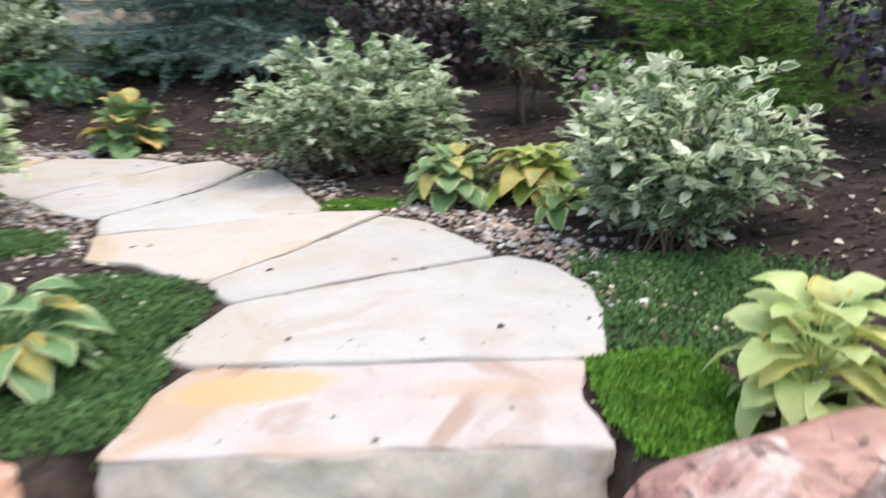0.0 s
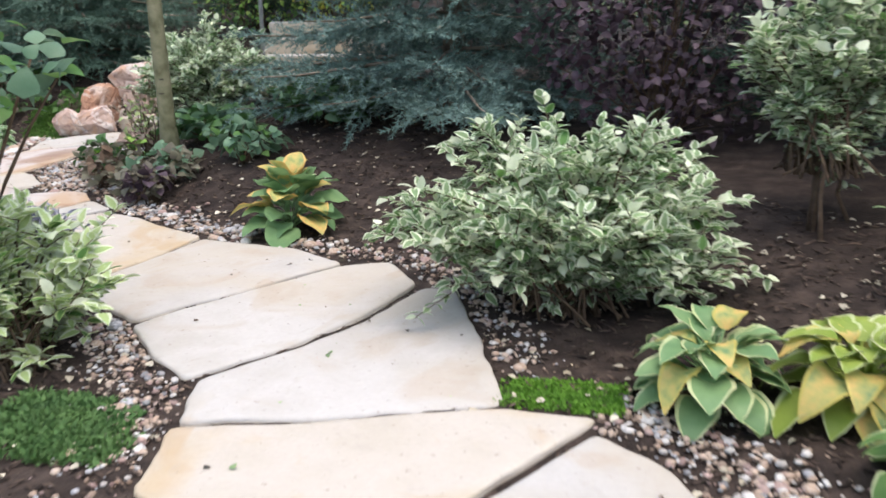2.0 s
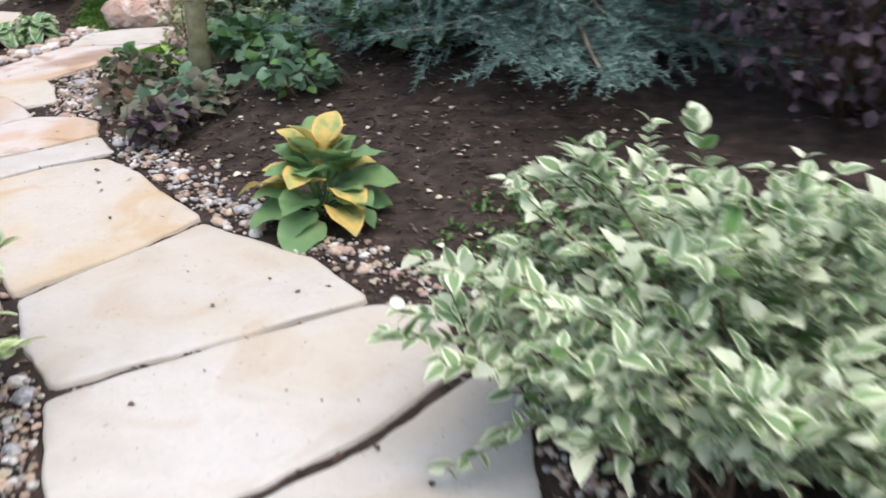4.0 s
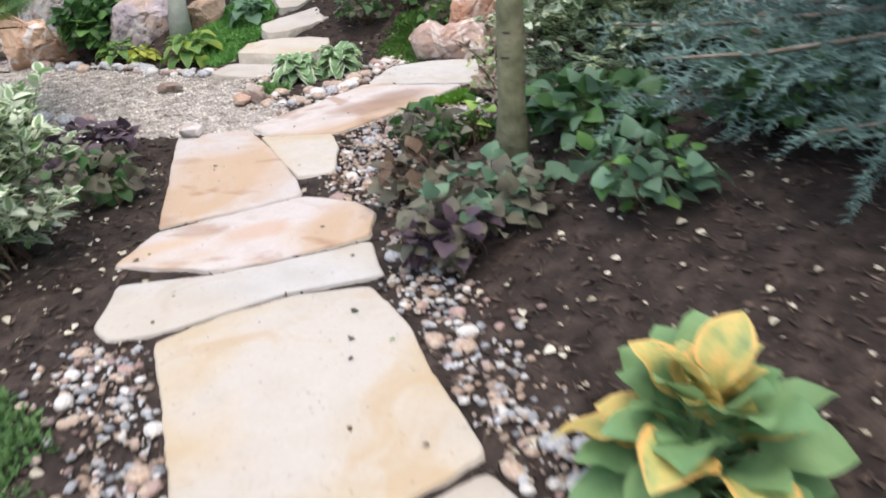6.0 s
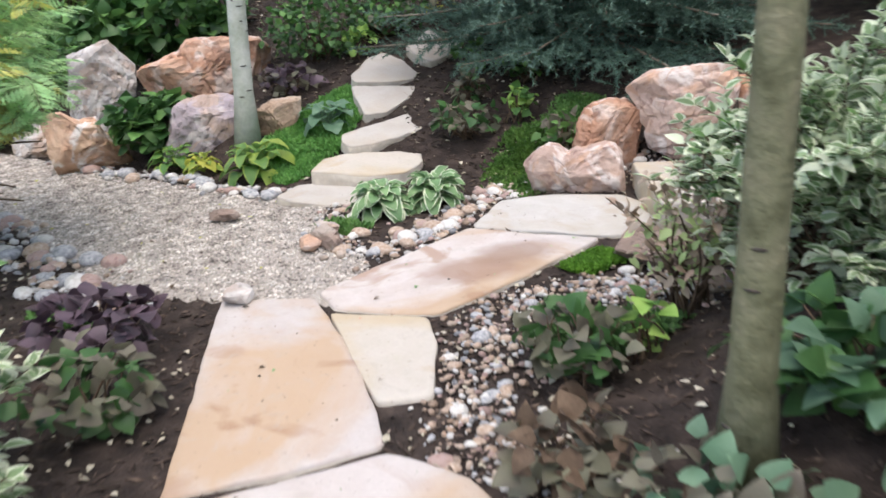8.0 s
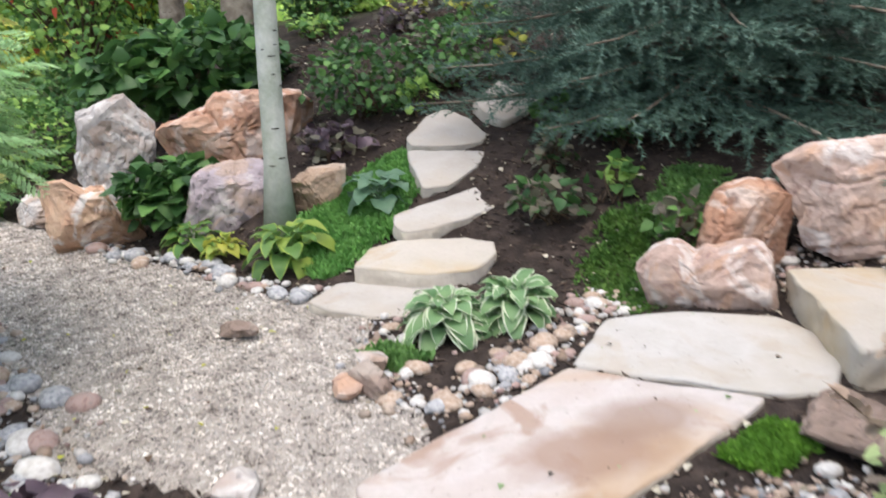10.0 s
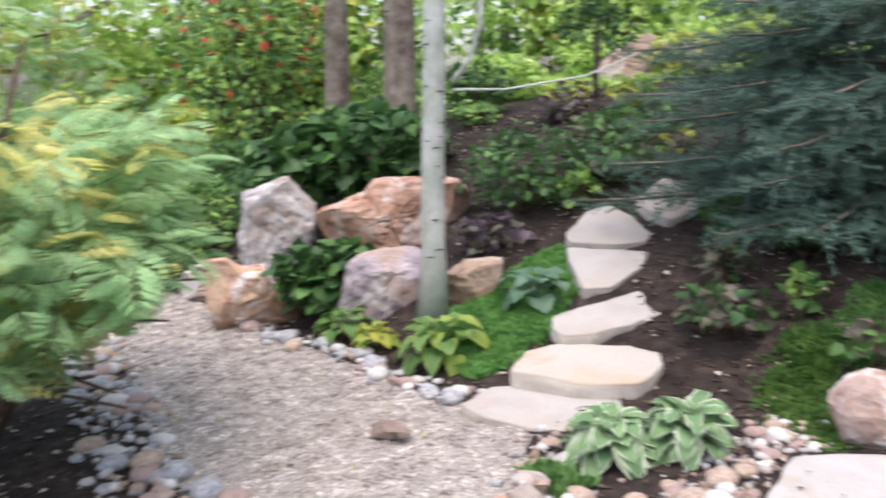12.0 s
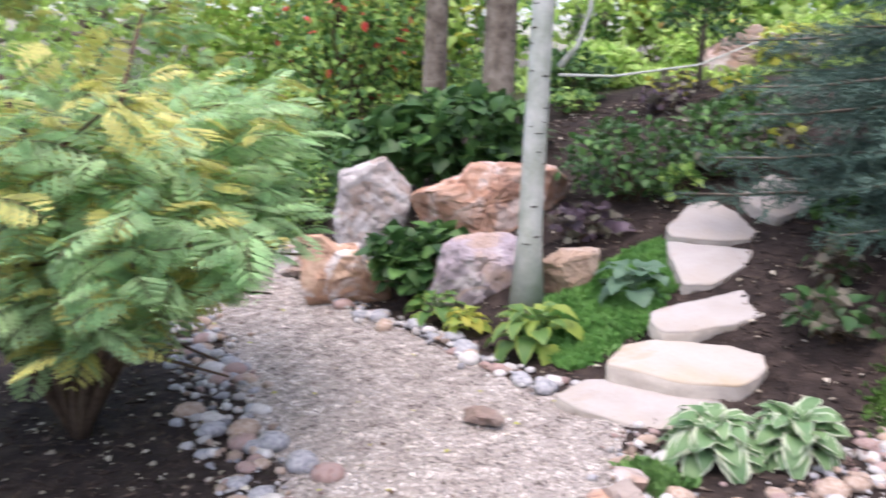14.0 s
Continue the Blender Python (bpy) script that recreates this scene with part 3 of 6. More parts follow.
path = tagged(new("path"), "pale irregular sandstone flagstones laid as a winding garden path", "path", kind="structure")
SLABS = [
    ("pale rose sandstone step with a tan patch", M_STEP, 0.22, [(-0.88, 1.99), (-0.83, 2.35), (-0.77, 2.53), (-0.2, 2.50), (0.47, 2.46), (0.42, 2.23), (0.46, 1.96), (0.13, 1.98), (-0.39, 1.99)]),
    ("broad pale sandstone slab", M_PALE, 0.10, [(-0.91, 2.63), (-0.78, 3.08), (-0.24, 3.31), (0.32, 3.53), (0.5, 3.37), (0.59, 3.14), (0.6, 2.85), (0.54, 2.48), (-0.21, 2.53), (-0.78, 2.56)]),
    ("pale sandstone slab", M_PALE, 0.08, [(-0.92, 3.34), (-0.6, 3.73), (-0.25, 4.27), (-0.02, 4.08), (0.27, 3.56), (-0.24, 3.34), (-0.78, 3.11)]),
    ("tan sandstone slab", M_TAN, 0.08, [(-1.57, 3.73), (-1.67, 4.1), (-1.27, 4.19), (-0.58, 4.39), (-0.25, 4.37), (-0.63, 3.75), (-0.93, 3.38), (-1.13, 3.46), (-1.29, 3.64)]),
    ("pale sandstone slab", M_PALE, 0.08, [(-1.66, 4.14), (-1.77, 4.44), (-1.5, 4.79), (-1.32, 5.1), (-1.17, 5.53), (-1.02, 5.52), (-0.76, 4.9), (-0.57, 4.42), (-1.1, 4.25)]),
    ("pale sandstone slab", M_PALE, 0.08, [(-2.37, 4.93), (-2.04, 5.4), (-1.69, 5.82), (-1.46, 5.89), (-1.22, 5.58), (-1.35, 5.12), (-1.53, 4.81), (-1.83, 4.46), (-2.1, 4.66)]),
    ("large pale sandstone slab", M_PALE, 0.08, [(-2.69, 5.15), (-2.4, 5.0), (-2.06, 5.43), (-1.71, 5.85), (-2.1, 6.08), (-2.77, 6.25), (-2.88, 5.84), (-3.0, 5.4)]),
    ("cream sandstone slab", M_TAN, 0.08, [(-4.23, 6.08), (-4.18, 6.38), (-4.08, 6.62), (-3.88, 6.85), (-3.5, 6.69), (-2.81, 6.30), (-2.9, 5.85), (-3.06, 5.44), (-3.45, 5.68), (-3.82, 5.87)]),
    ("thin grey sandstone slab", M_PALE, 0.08, [(-4.55, 6.0), (-4.83, 6.24), (-4.52, 6.57), (-4.19, 7.16), (-3.89, 6.94), (-4.12, 6.61), (-4.27, 6.11), (-4.41, 5.97)]),
    ("rose sandstone slab with rust stains", M_RUST, 0.10, [(-5.04, 6.33), (-5.24, 6.66), (-5.08, 7.0), (-4.93, 7.36), (-4.62, 7.44), (-4.42, 7.40), (-4.25, 7.19), (-4.39, 6.83), (-4.56, 6.58)]),
    ("rose sandstone slab with tan edges", M_ROSE, 0.08, [(-6.7, 7.68), (-6.32, 7.99), (-5.8, 7.8), (-5.14, 7.48), (-4.98, 7.38), (-5.11, 7.04), (-5.27, 6.7)]),
    ("small tan sandstone slab", M_TAN, 0.07, [(-6.1, 7.92), (-5.68, 8.18), (-5.45, 8.04), (-5.10, 7.71), (-5.22, 7.53), (-5.62, 7.70), (-5.90, 7.83)]),
    ("long rose sandstone slab with brown stains", M_LONG, 0.08, [(-6.36, 8.03), (-6.4, 8.38), (-6.42, 8.73), (-6.47, 9.18), (-6.15, 9.29), (-5.71, 9.47), (-5.67, 8.92), (-5.66, 8.6), (-5.65, 8.22), (-6.1, 7.97)]),
    ("pale pink sandstone slab", M_PALE, 0.08, [(-6.47, 9.21), (-6.72, 9.69), (-6.52, 9.98), (-6.13, 10.2), (-5.88, 10.12), (-5.66, 9.93), (-5.56, 9.65), (-5.70, 9.50), (-5.85, 9.43), (-6.17, 9.33)]),
]
for i, (label, mat, thick, outline) in enumerate(SLABS):
    V, T, I = slab_mesh("flagstone", outline, thick, 40 + i * 7, [mat, M_CUT])
    part("flagstone", mesh_of("flagstone", V, T, [mat, M_CUT], I), path, label)
# the lower landing from which the path starts
V, T, I = slab_mesh("flagstone", [(-1.0, -1.5), (-1.0, 1.93), (0.6, 1.90), (0.7, -1.5)], 0.1, 7, [M_PALE, M_CUT])
V[:, 2] -= 0.26
part("flagstone", mesh_of("flagstone", V, T, [M_PALE, M_CUT], I), path, "pale sandstone landing below the step")


def stepping_stone(label, x, y, outline, thick, turn, seed, mat, lift, tilt=7.0):
    """A flat stone laid on the slope; its outline is in metres about its middle."""
    V, T, I = slab_mesh("stepping_stone", outline, thick, seed, [mat, M_CUT], rough=0.016)
    V[:, 2] -= 0.0437 * V[:, 0] + 0.0525 * V[:, 1]
    ob = new("stepping_stone", mesh_of("stepping_stone", V, T, [mat, M_CUT], I))
    ob.matrix_basis = pose(x, y, ground(x, y) + lift, 0, 0, turn) @ pose(0, 0, 0, tilt, 0, 0)
    return tagged(ob, label, "stepping stone", "stepping stones up the slope")


# stones of the climb, from the gravel upward
stepping_stone("flat grey sandstone stepping stone at the gravel edge", -7.84, 9.17, [(-0.41, 0.03), (-0.25, 0.27), (-0.04, 0.28), (0.48, 0.13), (0.42, -0.05), (0.14, -0.27), (-0.05, -0.25), (-0.29, -0.12)], 0.08, 60, 301, M_STEPS, 0.011, 3)
stepping_stone("thick cream sandstone step with a split face", -7.98, 9.62, [(-0.48, -0.1), (-0.36, 0.18), (-0.19, 0.26), (0.27, 0.26), (0.41, 0.17), (0.39, -0.04), (0.2, -0.27), (-0.01, -0.27), (-0.24, -0.19)], 0.12, 60, 302, M_TAN, 0.10, 5)
stepping_stone("warm grey sandstone stepping stone", -8.32, 10.02, [(-0.36, -0.02), (-0.04, 0.16), (0.28, 0.34), (0.42, 0.22), (0.38, 0.05), (0.2, -0.07), (-0.17, -0.25), (-0.32, -0.26), (-0.38, -0.17)], 0.09, 60, 303, M_STEPS, 0.03, 13)
stepping_stone("warm grey sandstone stepping stone", -8.81, 10.37, [(-0.22, 0.29), (0.35, 0.23), (0.27, 0.03), (0.0, -0.28), (-0.19, -0.32), (-0.22, 0.07)], 0.09, 60, 314, M_STEPS, 0.03, 16)
stepping_stone("warm grey stepping stone with a rounded back", -9.21, 10.73, [(-0.32, -0.11), (-0.13, 0.27), (0.05, 0.41), (0.2, 0.21), (0.3, -0.09), (0.24, -0.22), (-0.02, -0.26), (-0.3, -0.2)], 0.11, 60, 315, M_STEPS, 0.045, 17)
stepping_stone("warm grey stepping stone under the spruce", -9.22, 11.36, [(-0.29, 0.01), (0.0, 0.39), (0.14, 0.26), (0.29, 0.05), (0.21, -0.14), (-0.11, -0.36), (-0.24, -0.2)], 0.09, 60, 316, M_STEPS, 0.035, 18)

# the stair that leaves the path's end
for i, (x, y, z, w, turn) in enumerate([(-5.73, 10.26, 0.42, 0.98, -45), (-5.38, 10.62, 0.60, 1.0, -40), (-4.95, 10.85, 0.76, 0.9, -20), (-3.55, 9.66, 0.97, 1.25, 3), (-3.58, 10.0, 1.13, 1.2, 4), (-3.62, 10.34, 1.29, 1.2, 5), (-3.68, 10.68, 1.45, 1.2, 6)]):
    V, T, I = slab_mesh("stair_block", [(-w / 2, -0.24), (-w / 2 - 0.02, 0.24), (w / 2, 0.26), (w / 2 + 0.03, -0.22)], 0.2, 330 + i, [M_TAN, M_CUT], rough=0.016)
    V[:, 2] -= 0.0437 * V[:, 0] + 0.0525 * V[:, 1]
    ob = new("stair_block", mesh_of("stair_block", V, T, [M_PALE if i else M_TAN, M_TAN], I))
    ob.matrix_basis = pose(x, y, z, 0, 0, turn)
    tagged(ob, "thick sandstone block forming one stair tread", "stair tread", "treads of the garden stair")

# ---- boulders ----
rock("rugged orange and pink boulder beside the stepping stones", -10.67, 9.72, 66, 0.50, 0.62, [(-0.64, 0.27), (-0.25, 0.41), (-0.18, 0.51), (-0.07, 0.53), (0.24, 0.51), (0.5, 0.5), (0.61, 0.39), (0.65, 0.18), (0.57, 0.0), (-0.02, 0.01), (-0.53, 0.1), (-0.65, 0.16)], M_ORANGE, 11, 0.2)
rock("tall grey and white split boulder", -11.21, 8.9, 73, 0.30, 0.5, [(-0.28, 0.60), (-0.09, 0.68), (0.1, 0.73), (0.2, 0.60), (0.31, 0.5), (0.30, 0.3), (0.15, 0.1), (0.1, 0.0), (-0.25, 0.0), (-0.31, 0.24), (-0.27, 0.42)], M_GREY, 23, 0.3)
rock("orange boulder with a white streak by the gravel", -10.77, 8.53, 74, -0.05, 0.5, [(-0.36, 0.51), (-0.18, 0.52), (-0.04, 0.43), (0.1, 0.44), (0.16, 0.3), (0.3, 0.24), (0.37, 0.1), (0.29, 0.0), (0.04, 0.0), (-0.28, 0.05), (-0.33, 0.19), (-0.34, 0.36)], M_STREAK, 31)
rock("square mauve-grey boulder beside the aspen", -9.93, 9.24, 67, 0.09, 0.5, [(-0.36, 0.08), (-0.22, 0.44), (-0.11, 0.5), (0.07, 0.52), (0.26, 0.52), (0.35, 0.48), (0.37, 0.02), (0.03, 0.0), (-0.2, 0.03)], M_MAUVE, 43)
rock("small tan boulder behind the aspen", -9.37, 9.66, 60, 0.30, 0.32, [(-0.24, 0.19), (-0.02, 0.28), (0.22, 0.30), (0.21, 0.2), (0.12, 0.05), (-0.07, 0.0), (-0.23, 0.03)], M_TANROCK, 57)
rock("rounded pink boulder at the head of the path", -6.53, 10.22, 32, 0.19, 0.42, [(-0.34, 0.21), (-0.28, 0.28), (-0.18, 0.33), (-0.13, 0.32), (-0.07, 0.27), (0.12, 0.33), (0.22, 0.34), (0.29, 0.28), (0.34, 0.1), (0.28, 0.0), (-0.11, 0.0), (-0.27, 0.06)], M_PINK, 264, 0.08)
rock("orange boulder resting on the slope", -6.61, 10.64, 30, 0.34, 0.42, [(-0.25, 0.06), (-0.2, 0.27), (-0.16, 0.37), (-0.01, 0.43), (0.12, 0.42), (0.25, 0.36), (0.23, 0.19), (0.2, 0.06), (-0.07, 0.0), (-0.22, 0.0)], M_ORANGE, 275)
rock("large pink and white boulder with an orange base", -6.22, 10.91, 25, 0.48, 0.5, [(-0.36, 0.36), (-0.21, 0.47), (0.05, 0.53), (0.34, 0.53), (0.38, 0.41), (0.34, 0.23), (0.24, 0.05), (0.01, 0.0), (-0.17, 0.05), (-0.26, 0.22)], M_PINK, 85)
rock("orange boulder behind the pink one", -5.66, 11.24, 16, 0.56, 0.45, [(-0.28, 0.37), (-0.06, 0.42), (0.16, 0.36), (0.27, 0.24), (0.28, 0.03), (-0.01, 0.0), (-0.22, 0.04)], M_ORANGE, 97)
boulder("pink boulder in the far bed", -13.4, 14.7, (1.0, 0.7, 0.7), M_PINK, 161, 50, 0.12)
boulder("pale boulder in the far bed", -12.75, 14.95, (0.8, 0.6, 0.5), M_GREY, 163, 10, 0.14)
boulder("low brown boulder beside the moss", -5.34, 9.38, (0.40, 0.28, 0.24), M_BROWN, 103, 10, 0.24)
boulder("pink boulder with dark patches beside the step", 0.90, 1.8, (0.80, 0.42, 0.42), M_PINKD, 118, 20, 0.12, z=-0.12, rough=0.03)
boulder("orange boulder beside the step", -1.25, 1.85, (0.62, 0.5, 0.50), M_ORANGE, 121, 10, 0.1, z=-0.22)
boulder("grey boulder half hidden by leaves", -12.2, 8.5, (0.7, 0.5, 0.3), M_GREY, 131, 10, 0.12)


# ---- plants ----
def unit_ball(n, r):
    d = r.normal(size=(n, 3))
    return d / np.linalg.norm(d, axis=1)[:, None]


def leaf_cloud(pile, r, centre, radii, n, tpl, size, mix, seed, shell=0.6, lump=0.25, outward=0.6, down=0.0, spread=0.85):
    """Leaves in an uneven ball; mix: shares of the material pairs (middle, rim)."""
    d = unit_ball(n, r)
    k = (shell + (1 - shell) * r.uniform(0, 1, n) ** 0.6) * (1 + lump * wob(d, seed, 2.6) + 0.5 * lump * wob(d, seed + 1, 6.0))
    P = np.asarray(centre) + d * k[:, None] * np.asarray(radii)
    f = outward * d + spread * r.normal(size=(n, 3)) + np.array([0, 0, 0.15 - down])
    u = np.array([0, 0, 1.0]) + 0.35 * d + 0.35 * r.normal(size=(n, 3))
    pick = r.choice(len(mix), n, p=np.array([m[0] for m in mix]) / sum(m[0] for m in mix))
    ids = np.array([[m[1], m[2]] for m in mix])[pick]
    strew(pile, tpl, P, f, u, size * r.uniform(0.65, 1.25, n), lambda Z, k: np.where(Z[None] == 1, ids[:, 1:2], ids[:, 0:1]))
    return P


def stems_to(pile, r, base, targets, thick, sides=5, sag=0.15):
    for t in targets:
        a, b = np.asarray(base) + r.normal(size=3) * (0.05, 0.05, 0), np.asarray(t)
        m = (a + b) / 2 + np.array([0, 0, sag * np.linalg.norm(b - a)]) + r.normal(size=3) * 0.04
        s = np.linspace(0, 1, 6)[:, None]
        V, T = tube((1 - s) ** 2 * a + 2 * s * (1 - s) * m + s * s * b, np.linspace(thick, thick * 0.3, 6), sides)
        pile.add(V, T)


SMALL = blade(1.0, 0.58, 5, 0.25, 0.2, 0.58)
OVAL = blade(1.0, 0.72, 5, 0.35, 0.2, 0.7)
ROUND = blade(1.0, 0.92, 6, 0.3, 0.15, 0.7, shape=0.1)
NARROW = blade(1.0, 0.22, 4, 0.4, 0.2, 0.6)


def bush(name, label, category, x, y, radii, high, n, tpl, size, mix, mats, seed, stems=26, shell=0.45, lump=0.25, group="", bare=0.0, outward=0.55, thick=0.008, down=0.0, z=None, sprays=0):
    """A shrub: stems from the ground and leaves round an uneven crown whose middle is `high` above the ground."""
    r = np.random.RandomState(seed)
    ob = thing(name, label, category, x, y, z, group)
    P = Pile()
    pts = leaf_cloud(P, r, (0, 0, high), radii, n, tpl, size, mix, seed, shell, lump, outward, down)
    S = Pile()
    pick = pts[r.choice(len(pts), min(stems, len(pts)), replace=False)]
    stems_to(S, r, (0, 0, -0.03), pick, thick)
    # shoots that stand out of the crown, leaves in pairs along them
    for k in range(sprays):
        d = unit_ball(1, r)[0]
        d[2] = abs(d[2]) * 0.8
        a = np.array((0, 0, high)) + d * np.asarray(radii) * 0.8
        b = a + (d * 0.7 + np.array([0, 0, 0.5])) * r.uniform(0.12, 0.28)
        V, T = tube(np.linspace(a, b, 4), [0.004, 0.003, 0.003, 0.002], 4)
        S.add(V, T)
        q = r.uniform(0.2, 1.05, 10)
        spots = a + (b - a) * q[:, None]
        ids = np.array([mix[0][1], mix[0][2]])
        strew(P, tpl, spots, r.normal(size=(10, 3)) + (b - a) * 3, np.array([[0, 0, 1.0]]) + 0.3 * r.normal(size=(10, 3)), size * r.uniform(0.8, 1.2, 10),
              lambda Z, m: np.broadcast_to(np.where(Z == 1, ids[1], ids[0]), (m, len(Z))))
    P.v = [np.concatenate([np.column_stack([v[:, :2], np.maximum(v[:, 2], 0.004)]) for v in P.v])]
    P.t, P.i = [np.concatenate(P.t)], [np.concatenate(P.i)]
    part("leaves", P.mesh("leaves", mats), ob, kind="stuff")
    part("stemwork", S.mesh("stemwork", [M_TWIG]), ob, kind="stuff")
    return ob


V2 = [M_VGREEN, M_VCREAM, M_MIDG]
VMIX = [(0.8, 0, 1), (0.12, 0, 0), (0.08, 1, 1)]
VLAB = "variegated dogwood shrub with cream-edged grey-green leaves"
DOG = "variegated dogwoods"


def dogwood(tail, x, y, radii, high, shoots, size, seed, plain=0.12, bare=0.4, leg=0.0, mats=None, cream=0.18):
    """Arching shoots that fork near their ends, leaves in opposite pairs."""
    r = np.random.RandomState(seed)
    ob = thing("dogwood_shrub", VLAB + tail, "shrub", x, y, group=DOG)
    P, S = Pile(), Pile()
    at, fw, up = [], [], []
    for k in range(5 if leg else 0):
        b = r.normal(size=2) * 0.07
        V, T = tube([(b[0] * 1.5, b[1] * 1.5, -0.05), (b[0] * 0.8, b[1] * 0.8, leg * 0.5), (b[0], b[1], leg + 0.05)], [0.013, 0.010, 0.008], 6)
        S.add(V, T)
    for k in range(shoots):
        d = unit_ball(1, r)[0]
        q = (0.45 + 0.55 * r.uniform() ** 0.5) * min(1.15, 1 + 0.28 * wob(d[None], seed, 2.4)[0])
        e = np.array([0, 0, high]) + d * q * np.asarray(radii)
        e[2] = max(e[2], 0.05)
        a = np.array([*(r.normal(size=2) * 0.10), leg - 0.03])
        m = np.array([e[0] * 0.4, e[1] * 0.4, leg + (e[2] - leg) * 0.75 + 0.05])
        s = np.linspace(0, 1, 9)[:, None]
        c = (1 - s) ** 2 * a + 2 * s * (1 - s) * m + s * s * e
        V, T = tube(c, np.linspace(0.007, 0.0025, 9), 5)
        S.add(V, T)
        ends = [(c, bare)]
        for f in range(3):
            b0 = c[r.randint(4, 8)]
            b1 = b0 + (e - c[5]) * r.uniform(0.15, 0.45) + r.normal(size=3) * 0.07 + np.array([0, 0, 0.03])
            g = np.linspace(b0, b1, 4)
            V, T = tube(g, [0.003, 0.0025, 0.002, 0.0015], 4)
            S.add(V, T)
            ends.append((g, 0.1))
        for line, start in ends:
            L = np.linalg.norm(np.diff(line, axis=0), axis=1).sum()
            n = max(2, int(L * (1 - start) / (size * 0.42)))
            for w in range(n):
                t = start + (1 - start) * (w + 0.6) / n
                p = np.array([np.interp(t, np.linspace(0, 1, len(line)), line[:, h]) for h in range(3)])
                tan = line[-1] - line[-2]
                tan = tan / (np.linalg.norm(tan) + 1e-9)
                az = r.uniform(0, 6.28) if w % 2 else 0.8
                side = np.array([math.cos(az + w), math.sin(az + w), 0.0])
                for sg in (-1, 1):
                    at.append(p)
                    fw.append(tan * 0.55 + side * sg * 0.8 + r.normal(size=3) * 0.25 + np.array([0, 0, 0.12]))
                    up.append(np.array([0, 0, 1.0]) + r.normal(size=3) * 0.3)
    at, fw, up = np.array(at), np.array(fw), np.array(up)
    at[:, 2] = np.maximum(at[:, 2], 0.03)
    kind = r.choice(3, len(at), p=[1 - cream - plain, plain, cream])
    ids = np.array([[0, 1], [2, 0], [1, 1]])[kind]
    strew(P, SMALL, at, fw, up, size * r.uniform(0.6, 1.2, len(at)), lambda Z, n: np.where(Z[None] == 1, ids[:, 1:2], ids[:, 0:1]))
    part("leaves", P.mesh("leaves", mats or V2), ob, kind="stuff")
    part("stemwork", S.mesh("stemwork", [M_TWIG]), ob, kind="stuff")
    return ob


dogwood(" beside the path", -0.48, 5.35, (0.80, 0.60, 0.42), 0.36, 150, 0.074, 1, 0.06, bare=0.25, leg=0.03, cream=0.24)
dogwood(" over dark mulch", 1.05, 3.62, (0.54, 0.46, 0.36), 0.36, 150, 0.080, 2, 0.03, bare=0.12, cream=0.36)
dogwood(" with a bare lower stem", 0.62, 6.2, (0.44, 0.38, 0.52), 0.74, 76, 0.080, 3, 0.05, bare=0.3, leg=0.28, cream=0.32)
dogwood(" leaning over the path", -2.68, 4.55, (0.52, 0.42, 0.32), 0.34, 80, 0.090, 4, mats=[M_LGREEN, M_VCREAM, M_MIDG])
dogwood(" behind the slim trunk", -4.25, 9.0, (0.78, 0.60, 0.42), 0.42, 160, 0.080, 5, 0.05, cream=0.26)
dogwood(" beside the mulch bed", -5.72, 6.0, (0.68, 0.5, 0.46), 0.46, 115, 0.085, 6, 0.06, cream=0.30)


def hosta(label, x, y, leaves, size, mats, seed, width=0.55, group="hostas", yellow=0.0, upright=0.5, droop=0.9, crown=0.0, tall=0.85, point=True):
    """A rosette of broad leaves, each on its stalk."""
    r = np.random.RandomState(seed)
    ob = thing("hosta", label, "hosta", x, y, group=group)
    kinds = []
    for k in range(4):
        V, T, Z = blade(size, size * width * 1.4, 9, droop * (0.6 + 0.25 * k), 0.22, 0.8, wave=0.16, full=0.5, point=point)
        if k == 3:
            Z = np.where(Z == 1, 2, len(mats) - 1)
        sv, st = tube([(-size * 0.62, 0, -size * 0.30), (-size * 0.3, 0, -size * 0.05), (0.02 * size, 0, 0.0)], [0.004, 0.004, 0.003], 5)
        kinds.append(mesh_of("leaf", np.concatenate([V, sv]), np.concatenate([T, st + len(V)]), mats, np.concatenate([Z, np.zeros(len(st), int)])))
    leaves = int(leaves * 1.35)
    for k in range(leaves):
        q = (k + 0.5) / leaves
        a = k * 137.5 + r.uniform(-18, 18)
        lift = upright * 75 * (1 - q) - 12 * q + r.uniform(-9, 9)
        s = (0.72 + 0.4 * q) * r.uniform(0.85, 1.15)
        me = kinds[3] if r.uniform() < yellow or q < crown else kinds[r.randint(3)]
        out = pose(0, 0, size * (0.28 + tall * (1 - q) ** 1.3) * s, 0, 0, a) @ pose(0, 0, 0, 0, -lift, 0) @ pose(size * 0.60 * s, 0, 0.0, r.uniform(-16, 16), 0, 0) @ Matrix.Diagonal((s, s, s, 1))
        part("leaf", me, ob, m=out)
    return ob


HG = [M_HGREEN, M_HCREAM, M_YELLOW, M_HLIME]
hosta("green hosta with yellow and amber upper leaves", -2.28, 6.47, 44, 0.205, [M_HSOFT, M_HSOFT, M_AMBER, M_TURN], 1, 0.58, yellow=0.08, upright=1.0, crown=0.22, tall=1.15, droop=0.45)
hosta("cream-edged hosta turning yellow beside the pebbles", 0.10, 4.55, 36, 0.185, [M_HSOFT, M_HCREAM, M_YELLOW, M_TURN], 2, 0.52, yellow=0.2, upright=0.6)
hosta("cream-edged hosta turning yellow beside the pebbles", 0.55, 4.56, 36, 0.185, [M_HLIME, M_HCREAM, M_YELLOW, M_TURN], 3, 0.52, yellow=0.25, upright=0.6)
